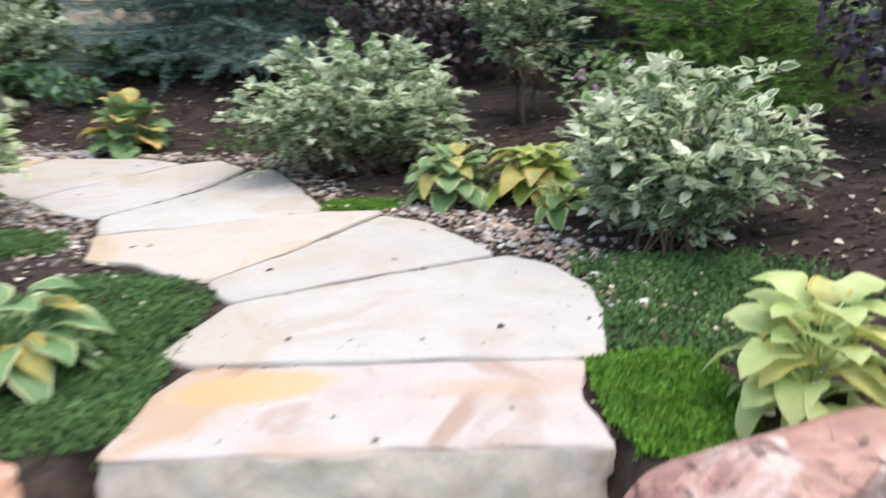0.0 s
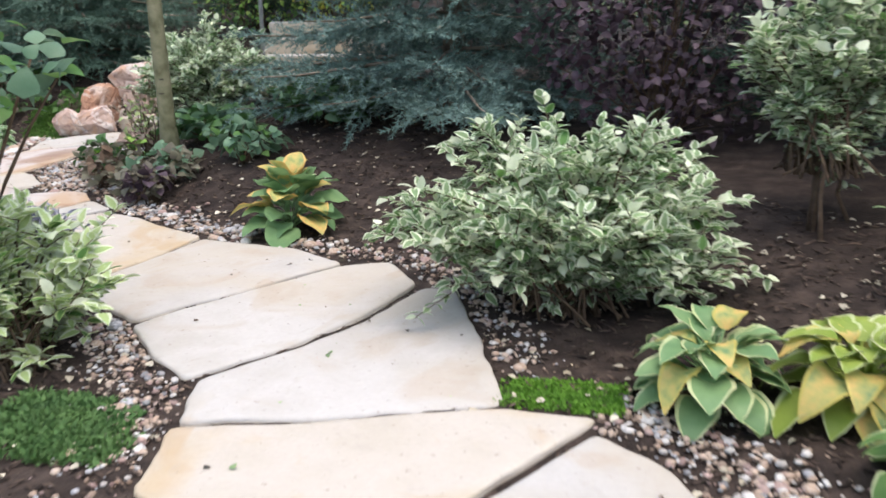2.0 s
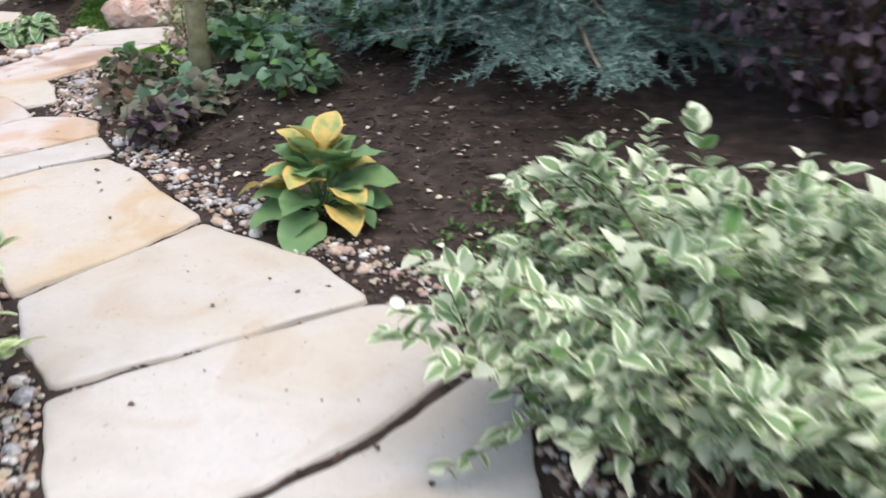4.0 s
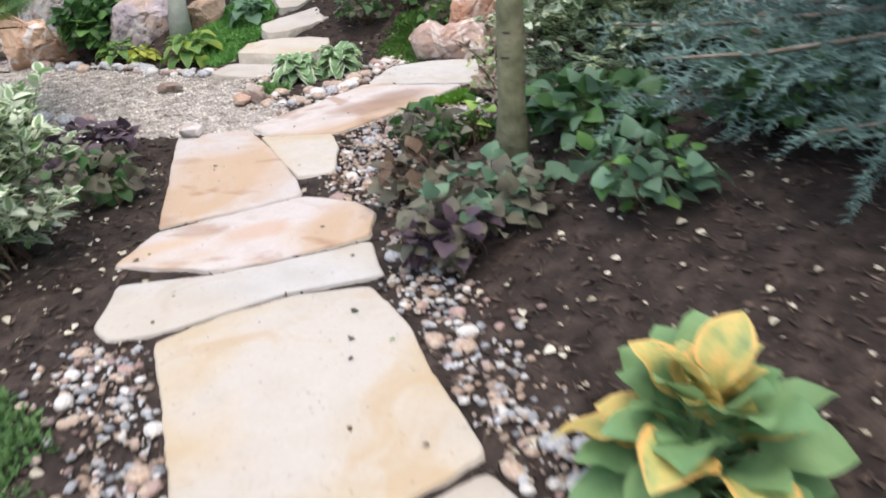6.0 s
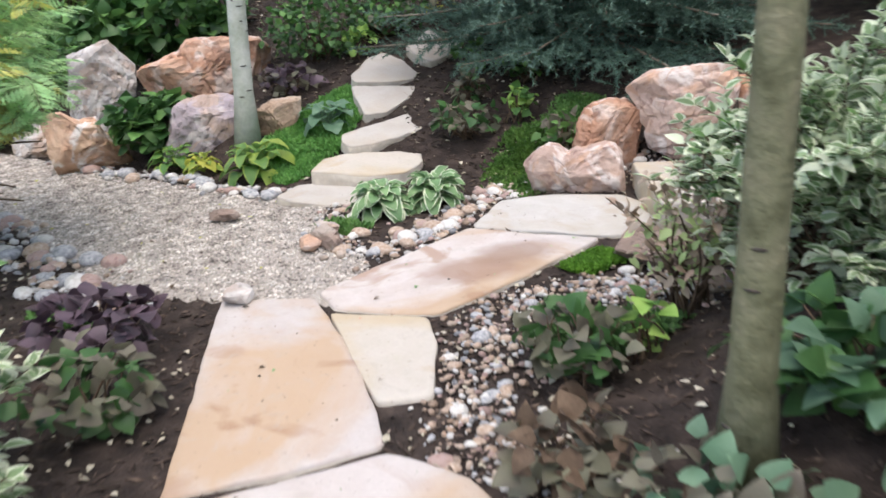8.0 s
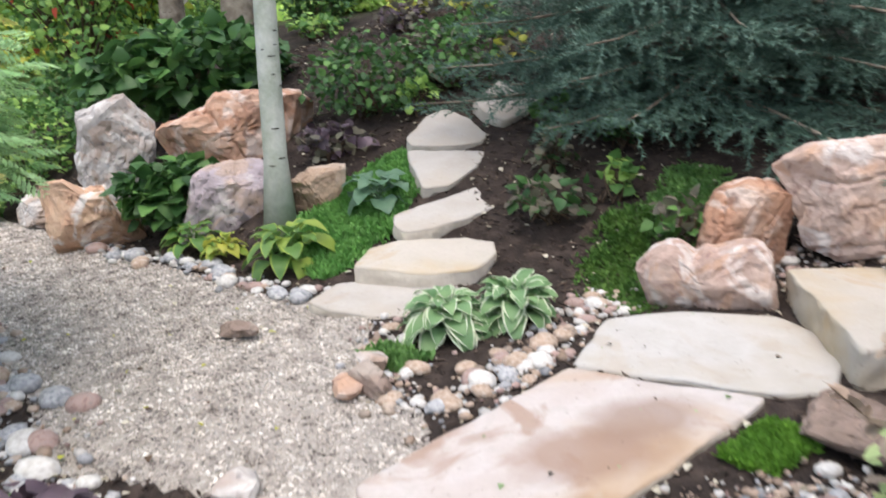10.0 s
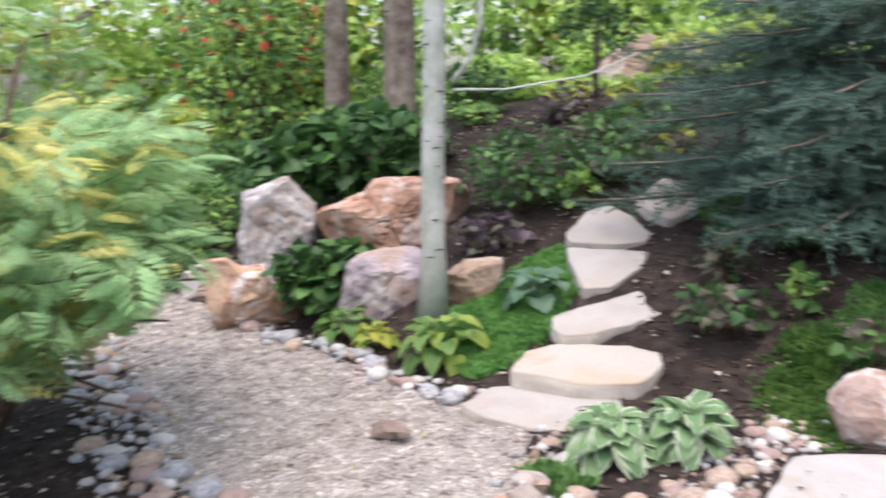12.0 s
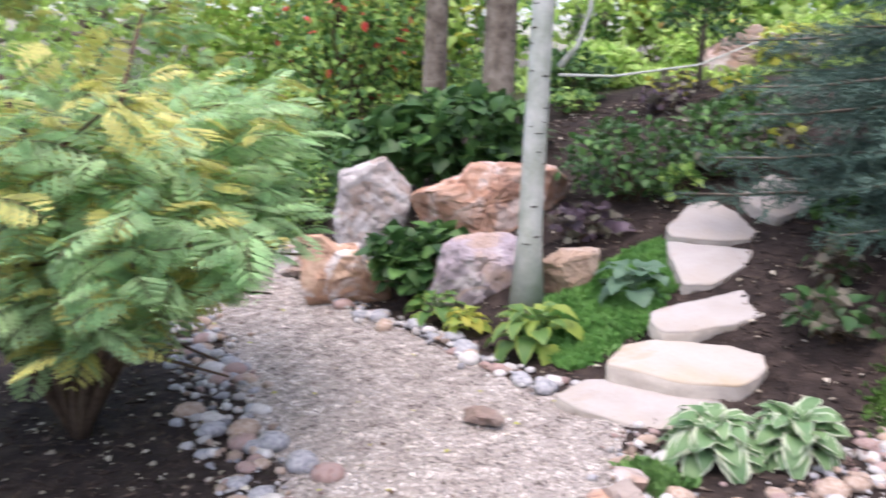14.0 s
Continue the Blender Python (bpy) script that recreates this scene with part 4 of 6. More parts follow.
hosta("cream-edged hosta turning yellow by the thyme", -1.34, 2.55, 28, 0.19, [M_HSOFT, M_HCREAM, M_YELLOW, M_TURN], 4, 0.5, yellow=0.45)
hosta("white-edged green hosta at the gravel's edge", -7.2, 9.1, 54, 0.145, [M_HSOFT, M_VCREAM, M_HLIME], 5, 0.56, upright=0.5, tall=0.85, droop=0.95, point=False)
hosta("white-edged green hosta behind another one", -7.05, 9.42, 50, 0.14, [M_HSOFT, M_VCREAM, M_HLIME], 6, 0.56, upright=0.5, tall=0.9, droop=0.95, point=False)
hosta("lime-edged hosta in front of the pale aspen", -8.92, 9.18, 18, 0.20, [M_HGREEN, M_HLIME, M_HLIME], 7, 0.5, yellow=0.2)
hosta("small lime-yellow hosta among cobbles", -9.45, 8.98, 16, 0.11, [M_HLIME, M_GOLDG, M_GOLDG], 8, 0.7, yellow=0.3)
hosta("small green hosta under the boulder", -9.85, 8.93, 18, 0.14, [M_MIDG, M_HLIME, M_HLIME], 9, 0.55)
hosta("blue-green hosta among groundcover", -8.87, 9.86, 14, 0.17, [M_HBLUE, M_HBLUE, M_HLIME], 10, 0.7)
hosta("dark green hosta on the slope", -10.1, 11.3, 12, 0.18, [M_HBLUE, M_HBLUE, M_HLIME], 12, 0.7)
hosta("pale yellow-green hosta drooping over the boulder", 0.98, 2.05, 32, 0.165, [M_PALEG, M_PALEG, M_YELLOW, M_PALEY], 13, 0.62, yellow=0.3, upright=0.6, tall=1.7, droop=1.0, point=False)
hosta("small cream-edged hosta at the pebble strip", 0.62, 4.1, 12, 0.12, HG, 14, 0.5)

# broad dark leaves over and between the boulders
BD = [M_DARKG, M_MIDG]
DMIX = [(0.7, 0, 0), (0.3, 1, 1)]
bush("hydrangea_shrub", "low dark green shrub between two boulders", "shrub", -10.33, 9.04, (0.30, 0.40, 0.24), 0.24, 380, ROUND, 0.14, DMIX, BD, 21, 20, 0.5)
bush("hydrangea_shrub", "dark green broad-leaved shrub above the boulders", "shrub", -11.75, 9.85, (0.5, 0.95, 0.40), 0.42, 1050, ROUND, 0.16, DMIX, BD, 22, 30, 0.5)
bush("perennial_plant", "dark green leafy perennial on the slope", "perennial", -10.1, 10.6, (0.5, 0.45, 0.34), 0.30, 700, OVAL, 0.075, DMIX, BD, 23, 24, 0.4)
bush("perennial_plant", "green and bronze perennial on the slope", "perennial", -9.9, 11.3, (0.42, 0.4, 0.30), 0.28, 500, OVAL, 0.075, [(0.5, 0, 0), (0.3, 1, 1), (0.2, 2, 2)], [M_MIDG, M_DARKG, M_HEUCH], 24, 24, 0.4)
bush("perennial_plant", "broad dark green leaves behind the slim trunk", "perennial", -3.72, 8.15, (0.40, 0.28, 0.11), 0.13, 210, ROUND, 0.11, [(0.3, 0, 0), (0.7, 1, 1)], [M_HBLUE, M_DARKG], 25, 20, 0.4)
bush("perennial_plant", "blue-green round-leaved plant in the mulch", "perennial", -3.18, 7.66, (0.30, 0.26, 0.12), 0.14, 130, ROUND, 0.09, [(0.8, 0, 0), (0.2, 1, 1)], [M_HBLUE, M_MIDG], 26, 16, 0.4)
bush("perennial_plant", "dark leafy plant beneath the spruce", "perennial", -2.75, 8.35, (0.5, 0.32, 0.17), 0.20, 380, ROUND, 0.10, DMIX, [M_DARKG, M_HBLUE], 27, 20, 0.4)
# heucheras
for i, (lab, x, y, rx, mats, n) in enumerate([
        ("bronze and green heuchera by the path", -3.82, 7.5, 0.32, [M_HEUCH, M_HBLUE], 190), ("bronze and yellowing heuchera at the pebbles", -4.36, 7.62, 0.20, [M_HEUCH, M_TWIG], 90), ("dusky purple heuchera by the path", -3.72, 7.14, 0.20, [M_HEUCH, M_PURPLE], 120),
        ("green and bronze heuchera at the pebbles", -4.84, 8.18, 0.22, [M_HEUCH, M_DARKG], 130), ("dark purple heuchera beside the gravel", -6.62, 7.02, 0.30, [M_PURPLE, M_PURPLE], 200),
        ("bronze heuchera in the mulch bed", -6.0, 6.75, 0.26, [M_HEUCH, M_DARKG], 140), ("dark purple heuchera under the orange boulder", -9.75, 10.05, 0.28, [M_PURPLE, M_HEUCH], 150),
        ("bronze heuchera beside the orange boulder", -6.95, 10.6, 0.22, [M_HEUCH, M_MIDG], 90), ("grey-green heuchera beside the stepping stones", -7.75, 10.35, 0.24, [M_HEUCH, M_DARKG], 110),
        ("small bronze heuchera on the mulch slope", -8.15, 10.75, 0.16, [M_HEUCH, M_DARKG], 60), ("small green plant on the mulch slope", -8.55, 11.2, 0.14, [M_MIDG, M_DARKG], 60),
        ("small green plant on the mulch slope", -7.55, 10.75, 0.12, [M_MIDG, M_LIGHTG], 45), ("small green plant beside a stepping stone", -9.75, 10.85, 0.16, [M_MIDG, M_LIGHTG], 70),
        ("bronze and yellow plant on the mulch slope", -9.75, 11.9, 0.18, [M_HEUCH, M_GOLDG], 70), ("dark green plant on the mulch slope", -8.0, 11.3, 0.18, [M_DARKG, M_MIDG], 70),
        ("dark green plant on the mulch slope", -10.4, 12.3, 0.25, [M_DARKG, M_MIDG], 90), ("dark purple heuchera near the slope's crest", -11.6, 12.05, 0.26, [M_PURPLE, M_HEUCH], 120), ("yellow-green tuft at the slope's crest", -11.3, 12.75, 0.28, [M_GOLDG, M_MIDG], 110),
        ("dry bronze plant at the slope's crest", -12.0, 12.5, 0.24, [M_HEUCH, M_GOLDG], 90), ("dark green plant below the crest", -10.75, 12.0, 0.24, [M_DARKG, M_MIDG], 100), ("light green plant below the crest", -12.6, 11.6, 0.3, [M_MIDG, M_LIGHTG], 130),
        ("small green plant at the pebble strip", -4.7, 8.45, 0.10, [M_MIDG, M_LIGHTG], 18), ("leafy green plant at the foot of the dogwood", -5.2, 5.55, 0.26, [M_MIDG, M_DARKG], 120)]):
    bush("heuchera", lab, "heuchera", x, y, (rx, rx, 0.12), 0.13, n, ROUND, 0.085, [(0.55, 0, 0), (0.45, 1, 1)], mats, 200 + i, 14, 0.4, group="heucheras")
bush("sage_plant", "grey-lavender feathery sage beside the path", "perennial", -2.72, 4.88, (0.17, 0.16, 0.20), 0.32, 650, NARROW, 0.09, [(1, 0, 0)], [M_LAVENDER], 31, 26, 0.2)
bush("spirea_shrub", "low shrub with dry pinkish and pale green leaves", "shrub", -4.8, 8.9, (0.27, 0.27, 0.22), 0.32, 380, SMALL, 0.06, [(0.5, 0, 0), (0.5, 1, 1)], [M_DRY, M_LGREEN], 43, 30, 0.3, 0.3, sprays=10)

# purple-leaved and round-leaved shrubs
PL = [M_PURPLE]
bush("ninebark_shrub", "tall dark purple-leaved shrub behind the dogwood", "shrub", -0.15, 8.0, (1.0, 0.8, 1.0), 1.05, 3600, OVAL, 0.075, [(1, 0, 0)], PL, 33, 40, 0.35)
bush("ninebark_shrub", "dark purple-leaved shrub at the bed's edge", "shrub", 2.75, 4.6, (0.7, 0.8, 0.8), 0.85, 2400, OVAL, 0.075, [(0.8, 0, 0), (0.2, 1, 1)], [M_PURPLE, M_LAVENDER], 34, 40, 0.35)
bush("viburnum_shrub", "arching shrub with round blue-green leaves", "shrub", -2.9, 4.35, (0.70, 0.5, 0.34), 1.22, 460, ROUND, 0.10, [(0.7, 0, 0), (0.3, 1, 1)], [M_HBLUE, M_MIDG], 35, 24, 0.3, thick=0.014)
bush("phlox_plant", "grey-green leafy phlox with a few purple flowers", "perennial", 1.05, 5.35, (0.26, 0.24, 0.24), 0.30, 420, SMALL, 0.06, [(0.97, 0, 0), (0.03, 1, 1)], [M_VGREEN, M_FLOWER], 42, 20, 0.2)
# shrubs in the middle distance
bush("flowering_shrub", "tall green shrub with red leaves at its tips", "shrub", -15.2, 9.9, (1.3, 1.1, 1.3), 1.5, 3000, OVAL, 0.11, [(0.5, 0, 0), (0.45, 1, 1), (0.05, 2, 2)], [M_MIDG, M_LIGHTG, M_RED], 36, 40, 0.3, lump=0.35, thick=0.02)
bush("golden_shrub", "bright golden-green shrub in the far bed", "shrub", -17.5, 17.0, (1.3, 1.3, 1.1), 1.3, 2600, OVAL, 0.13, [(0.7, 0, 0), (0.3, 1, 1)], [M_GOLDG, M_LIGHTG], 37, 30, 0.3, thick=0.02)
bush("leafy_shrub", "mid-green shrub behind the boulders", "shrub", -13.2, 8.6, (0.8, 0.6, 0.5), 0.5, 1200, OVAL, 0.08, [(0.6, 0, 0), (0.4, 1, 1)], [M_MIDG, M_LIGHTG], 39, 30, 0.3)
for k, (x, y, s) in enumerate([(-12.7, 8.0, 0.42), (-13.9, 8.1, 0.5), (-15.0, 7.5, 0.6), (-13.9, 9.4, 0.5), (-15.6, 8.8, 0.6), (-12.6, 9.3, 0.4), (-14.6, 11.6, 0.5), (-13.2, 12.0, 0.45)]):
    bush("leafy_shrub", "low green leafy shrub behind the boulders", "shrub", x, y, (s, s, s * 0.7), s * 0.65, int(1500 * s), OVAL, 0.085, [(0.6, 0, 0), (0.4, 1, 1)], [[M_MIDG, M_LIGHTG], [M_DARKG, M_MIDG]][k % 2], 700 + k, 20, 0.3, 0.3, "leafy shrubs of the slope")
bush("golden_shrub", "yellow-leaved shrub above the stair", "shrub", -4.6, 13.2, (1.0, 0.9, 0.8), 0.9, 1800, OVAL, 0.08, [(0.7, 0, 0), (0.3, 1, 1)], [M_GOLDG, M_LIGHTG], 40, 30, 0.3)
bush("leafy_shrub", "light green shrub above the stair", "shrub", -6.0, 13.6, (1.1, 0.9, 0.9), 0.9, 2000, OVAL, 0.08, [(0.6, 0, 0), (0.4, 1, 1)], [M_MIDG, M_LIGHTG], 41, 30, 0.3)


# ---- conifers ----
def twig_tpl(seed, needles=26, length=1.0, reach=0.30, thin=0.022):
    """A needled twig along +x."""
    r = np.random.RandomState(seed)
    V, T = [], []
    for k in range(needles):
        s = (k + r.uniform()) / needles
        a = k * 2.4
        d = np.array([0.6, math.cos(a) * 0.8, math.sin(a) * 0.55 + 0.15])
        d *= reach * (1 - 0.35 * s) * r.uniform(0.7, 1.2)
        p = np.array([s * length, 0, 0])
        side = np.cross(d, r.normal(size=3))
        side *= thin / (np.linalg.norm(side) + 1e-9)
        i = len(V)
        V += [p - side, p + side, p + d]
        T.append((i, i + 1, i + 2))
    i = len(V)
    V += [(0, -0.012, 0), (0, 0.012, 0), (length, 0, 0)]
    T.append((i, i + 1, i + 2))
    return np.array(V, float), np.array(T), np.zeros(len(T), int)


TWIG = twig_tpl(5)


def conifer(name, label, x, y, height, radius, mats, seed, whorls=16, per=9, first=0.25, twig=0.16, droop=0.25, gap=0.08, trunk=0.09):
    """A layered conifer: trunk, limbs with side shoots in flat sprays, and needled twigs."""
    r = np.random.RandomState(seed)
    ob = thing(name, label, "conifer", x, y)
    V, T = tube([(0, 0, -0.1), (0.02, 0.01, height * 0.5), (0, 0, height)], [trunk, trunk * 0.6, 0.01], 10)
    part("trunk", mesh_of("trunk", V, T, [M_BARKD]), ob)
    S, P = Pile(), Pile()
    at, fw = [], []
    for w in range(whorls):
        q = w / (whorls - 1)
        z = first + (height * 0.97 - first) * q
        n = max(4, int(per * (1 - 0.4 * q)))
        for b in range(n):
            az = 2 * math.pi * (b + r.uniform(-0.35, 0.35)) / n + w * 1.3
            L = radius * (1 - q) ** 0.8 * r.uniform(0.7, 1.12) + 0.12
            s = np.linspace(0, 1, 6)
            out = np.stack([np.cos(az) * L * s, np.sin(az) * L * s, z + r.uniform(-0.08, 0.08) + L * (0.10 * s - droop * s ** 2 + 0.12 * s ** 4)], 1)
            tv, tt = tube(out, np.linspace(0.014, 0.003, 6) * (0.5 + L * 0.6), 4)
            S.add(tv, tt)
            ahead = np.array([np.cos(az), np.sin(az), -0.10])
            across = np.array([-np.sin(az), np.cos(az), 0])
            m = int(L / gap)
            for k in range(m):
                u = 0.12 + 0.88 * (k + r.uniform()) / m
                p = np.array([np.interp(u, s, out[:, c]) for c in range(3)])
                side = across * (1 if k % 2 else -1)
                d = ahead * 0.75 + side * r.uniform(0.45, 0.85) + np.array([0, 0, r.uniform(-0.28, 0.12)])
                l = (0.45 * L * (1 - u) + 0.05) * r.uniform(0.7, 1.15)
                t = max(1, int(l / (twig * 0.42)))
                v = (np.arange(t) + r.uniform(0, 0.4)) / t
                at.append(p + d * (l * v)[:, None] + r.normal(size=(t, 3)) * 0.015)
                fw.append(d + r.normal(size=(t, 3)) * 0.38)
            at.append(out[-1:] - ahead * twig * 0.4)
            fw.append(ahead[None])
    at, fw = np.concatenate(at), np.concatenate(fw)
    strew(P, TWIG, at, fw, np.tile([0, 0, 1.0], (len(at), 1)) + 0.2 * r.normal(size=(len(at), 3)), twig * r.uniform(0.7, 1.3, len(at)))
    part("limbwork", S.mesh("limbwork", [M_BARKD]), ob, kind="stuff")
    part("needles", P.mesh("needles", mats, False), ob, kind="stuff")
    return ob


conifer("blue_spruce", "blue-green spruce with layered drooping limbs", -7.98, 12.2, 4.4, 2.0, [M_BLUEN], 51, 17, 12, 0.08, 0.18, 0.27, 0.048, 0.11)
conifer("blue_spruce", "dark blue spruce above the mulch bed", -1.85, 8.8, 4.6, 1.68, [M_BLUEP], 52, 16, 12, 0.16, 0.18, 0.25, 0.052, 0.10)
conifer("juniper", "bright green conifer at the back of the bed", 2.15, 6.1, 2.8, 0.95, [M_GREENN], 53, 15, 12, 0.1, 0.15, 0.1, 0.055, 0.06)
for i, (x, y, h, rad) in enumerate([(0.9, 10.0, 6, 2.0), (3.2, 9.0, 6, 2.0), (-5.6, 14.6, 6, 1.7), (5.2, 6.6, 6, 2.0), (5.0, 3.2, 5, 1.8), (-8.6, 16.5, 6, 1.8), (-10.2, 15.2, 5, 1.3), (1.6, 7.7, 4, 1.2), (-2.6, 12.2, 6, 1.8)]):
    conifer("spruce", "dark green spruce closing the garden", x, y, h, rad, [M_DARKN], 60 + i, 13, 10, 0.2, 0.26, 0.22, 0.10, 0.12)


# ---- trees ----
def trunk_points(x0, lean, height, r, n=12):
    s = np.linspace(0, 1, n)
    return np.stack([lean[0] * s + 0.02 * np.sin(5 * s + x0), lean[1] * s + 0.02 * np.cos(4 * s + x0), -0.1 + (height + 0.1) * s], 1)


def aspen(label, x, y, height, rad, bark, lean, seed, crown=900, fork=None, mix=None, first=0.5, flare=1.5, scars=30):
    r = np.random.RandomState(seed)
    ob = thing("aspen_tree", label, "tree", x, y, group="aspens")
    pts = trunk_points(x, lean, height, r)
    radii = rad * np.linspace(1, 0.45, len(pts))
    radii[0] *= flare
    V, T = tube(pts, radii, 16)
    body = np.linalg.norm(V[:, :2] - np.repeat(pts[:, :2], 16, 0), axis=1)
    V[:, :2] += (V[:, :2] - np.repeat(pts[:, :2], 16, 0)) * (0.05 * wob(V, seed, 6.0))[:, None]
    tr = part("trunk", mesh_of("trunk", V, T, [bark]), ob)
    # scars and knots in the bark
    K = Pile()
    for k in range(scars):
        z = r.uniform(0.1, 2.4)
        q = z / height
        c = np.array([np.interp(z, pts[:, 2], pts[:, 0]), np.interp(z, pts[:, 2], pts[:, 1])])
        a = r.uniform(0, 2 * math.pi)
        rr = np.interp(z, pts[:, 2], radii)
        D, F = ICO[1]
        W = D * np.array([0.007, rr * r.uniform(0.15, 0.45), r.uniform(0.004, 0.009)])
        ca, sa = math.cos(a), math.sin(a)
        W = np.stack([W[:, 0] * ca - W[:, 1] * sa + c[0] + ca * rr * 0.97, W[:, 0] * sa + W[:, 1] * ca + c[1] + sa * rr * 0.97, W[:, 2] + z], 1)
        K.add(W, F)
    if scars:
        part("scars", K.mesh("scars", [M_SCAR]), tr, "dark bark scars", kind="stuff")
    B, P = Pile(), Pile()
    for k in range(16):
        z = height * r.uniform(first, 0.98)
        a = r.uniform(0, 2 * math.pi)
        c = np.array([np.interp(z, pts[:, 2], pts[:, 0]), np.interp(z, pts[:, 2], pts[:, 1]), z])
        L = r.uniform(0.7, 1.5)
        e = c + np.array([math.cos(a) * L, math.sin(a) * L, L * r.uniform(0.2, 0.7)])
        bv, bt = tube(np.linspace(c, e, 5) + np.array([0, 0, 0.06]) * np.sin(np.linspace(0, 3.1, 5))[:, None], np.linspace(rad * 0.28, 0.005, 5), 6)
        B.add(bv, bt)
        leaf_cloud(P, r, e, (0.55, 0.55, 0.4), crown // 16, OVAL, 0.075, mix or [(0.6, 0, 0), (0.4, 1, 1)], seed + k, 0.2, 0.3)
    for e in fork or []:
        bv, bt = tube(e[0], e[1], 8)
        B.add(bv, bt)
    part("branchwork", B.mesh("branches", [bark]), ob, kind="stuff")
    part("crown", P.mesh("crown", [M_MIDG, M_LIGHTG, M_GOLDG]), ob, kind="stuff")
    return ob


aspen("pale green-grey aspen trunk with small scars", -9.365, 9.39, 6.0, 0.085, M_BARKP, (0.14, -0.03), 71, 900, scars=46,
      fork=[([(0.1, 0.08, 1.55), (0.17, 0.16, 1.68), (0.20, 0.22, 1.9), (0.2, 0.24, 2.4)], [0.022, 0.018, 0.016, 0.012]),
            ([(0.1, 0.08, 1.5), (0.3, 0.35, 1.5), (0.6, 0.75, 1.58), (0.8, 1.0, 1.72)], [0.010, 0.008, 0.007, 0.004])])
aspen("brown-grey aspen trunk behind the boulders", -12.3, 10.55, 7.0, 0.175, M_BARKD, (0.0, 0.05), 72, 1500, flare=1.25)
aspen("grey aspen trunk with a sunlit side", -13.4, 10.32, 7.0, 0.14, M_BARKD, (0.05, 0.05), 73, 1500, flare=1.2)
aspen("slim olive-barked trunk beside the path", -3.92, 7.80, 5.0, 0.066, M_BARKG, (-0.05, 0.05), 74, 900, scars=12, first=0.55)
aspen("slender pale aspen in the far bed", -19.0, 15.5, 7.0, 0.12, M_BARKP, (0.1, 0.1), 75, 1500)


def sumac_leaf(seed):
    """A drooping feathered leaf with toothed leaflets."""
    V, T, Z = [], [], []
    n = 7
    for k in range(n):
        s = (k + 1) / n
        px, pz = s, 0.12 * math.sin(2.4 * s) - 0.26 * s * s
        L = 0.46 * math.sin(math.pi * (0.12 + 0.82 * s)) ** 0.8
        for side in (-1, 1):
            d = np.array([0.62, side * 0.78, -0.30])
            e = np.array([0.78, -side * 0.62, 0])
            b = np.array([px, 0, pz])
            i = len(V)
            V += [b, b + d * L * 0.45 + e * L * 0.12, b + d * L * 0.45 - e * L * 0.12, b + d * L + np.array([0, 0, -0.05 * L])]
            T += [(i, i + 1, i + 2), (i + 1, i + 3, i + 2)]
            Z += [0, 0]
            for h in (0.22, 0.42, 0.62):
                for q in (-1, 1):
                    i = len(V)
                    c = b + d * L * h
                    V += [c, c + d * L * 0.14, c + d * L * 0.24 + e * q * L * 0.24 + np.array([0, 0, -0.03 * L])]
                    T.append((i, i + 1, i + 2))
                    Z.append(0)
    i = len(V)
    for k in range(5):
        s = -0.2 + 0.3 * k
        z = 0.12 * math.sin(2.4 * s) - 0.26 * s * s if s > 0 else 0.1 * s
        V += [(s, -0.007, z), (s, 0.007, z)]
    for k in range(4):
        T += [(i + 2 * k, i + 2 * k + 2, i + 2 * k + 1), (i + 2 * k + 1, i + 2 * k + 2, i + 2 * k + 3)]
        Z += [1, 1]
    return np.array(V, float), np.array(T), np.array(Z)


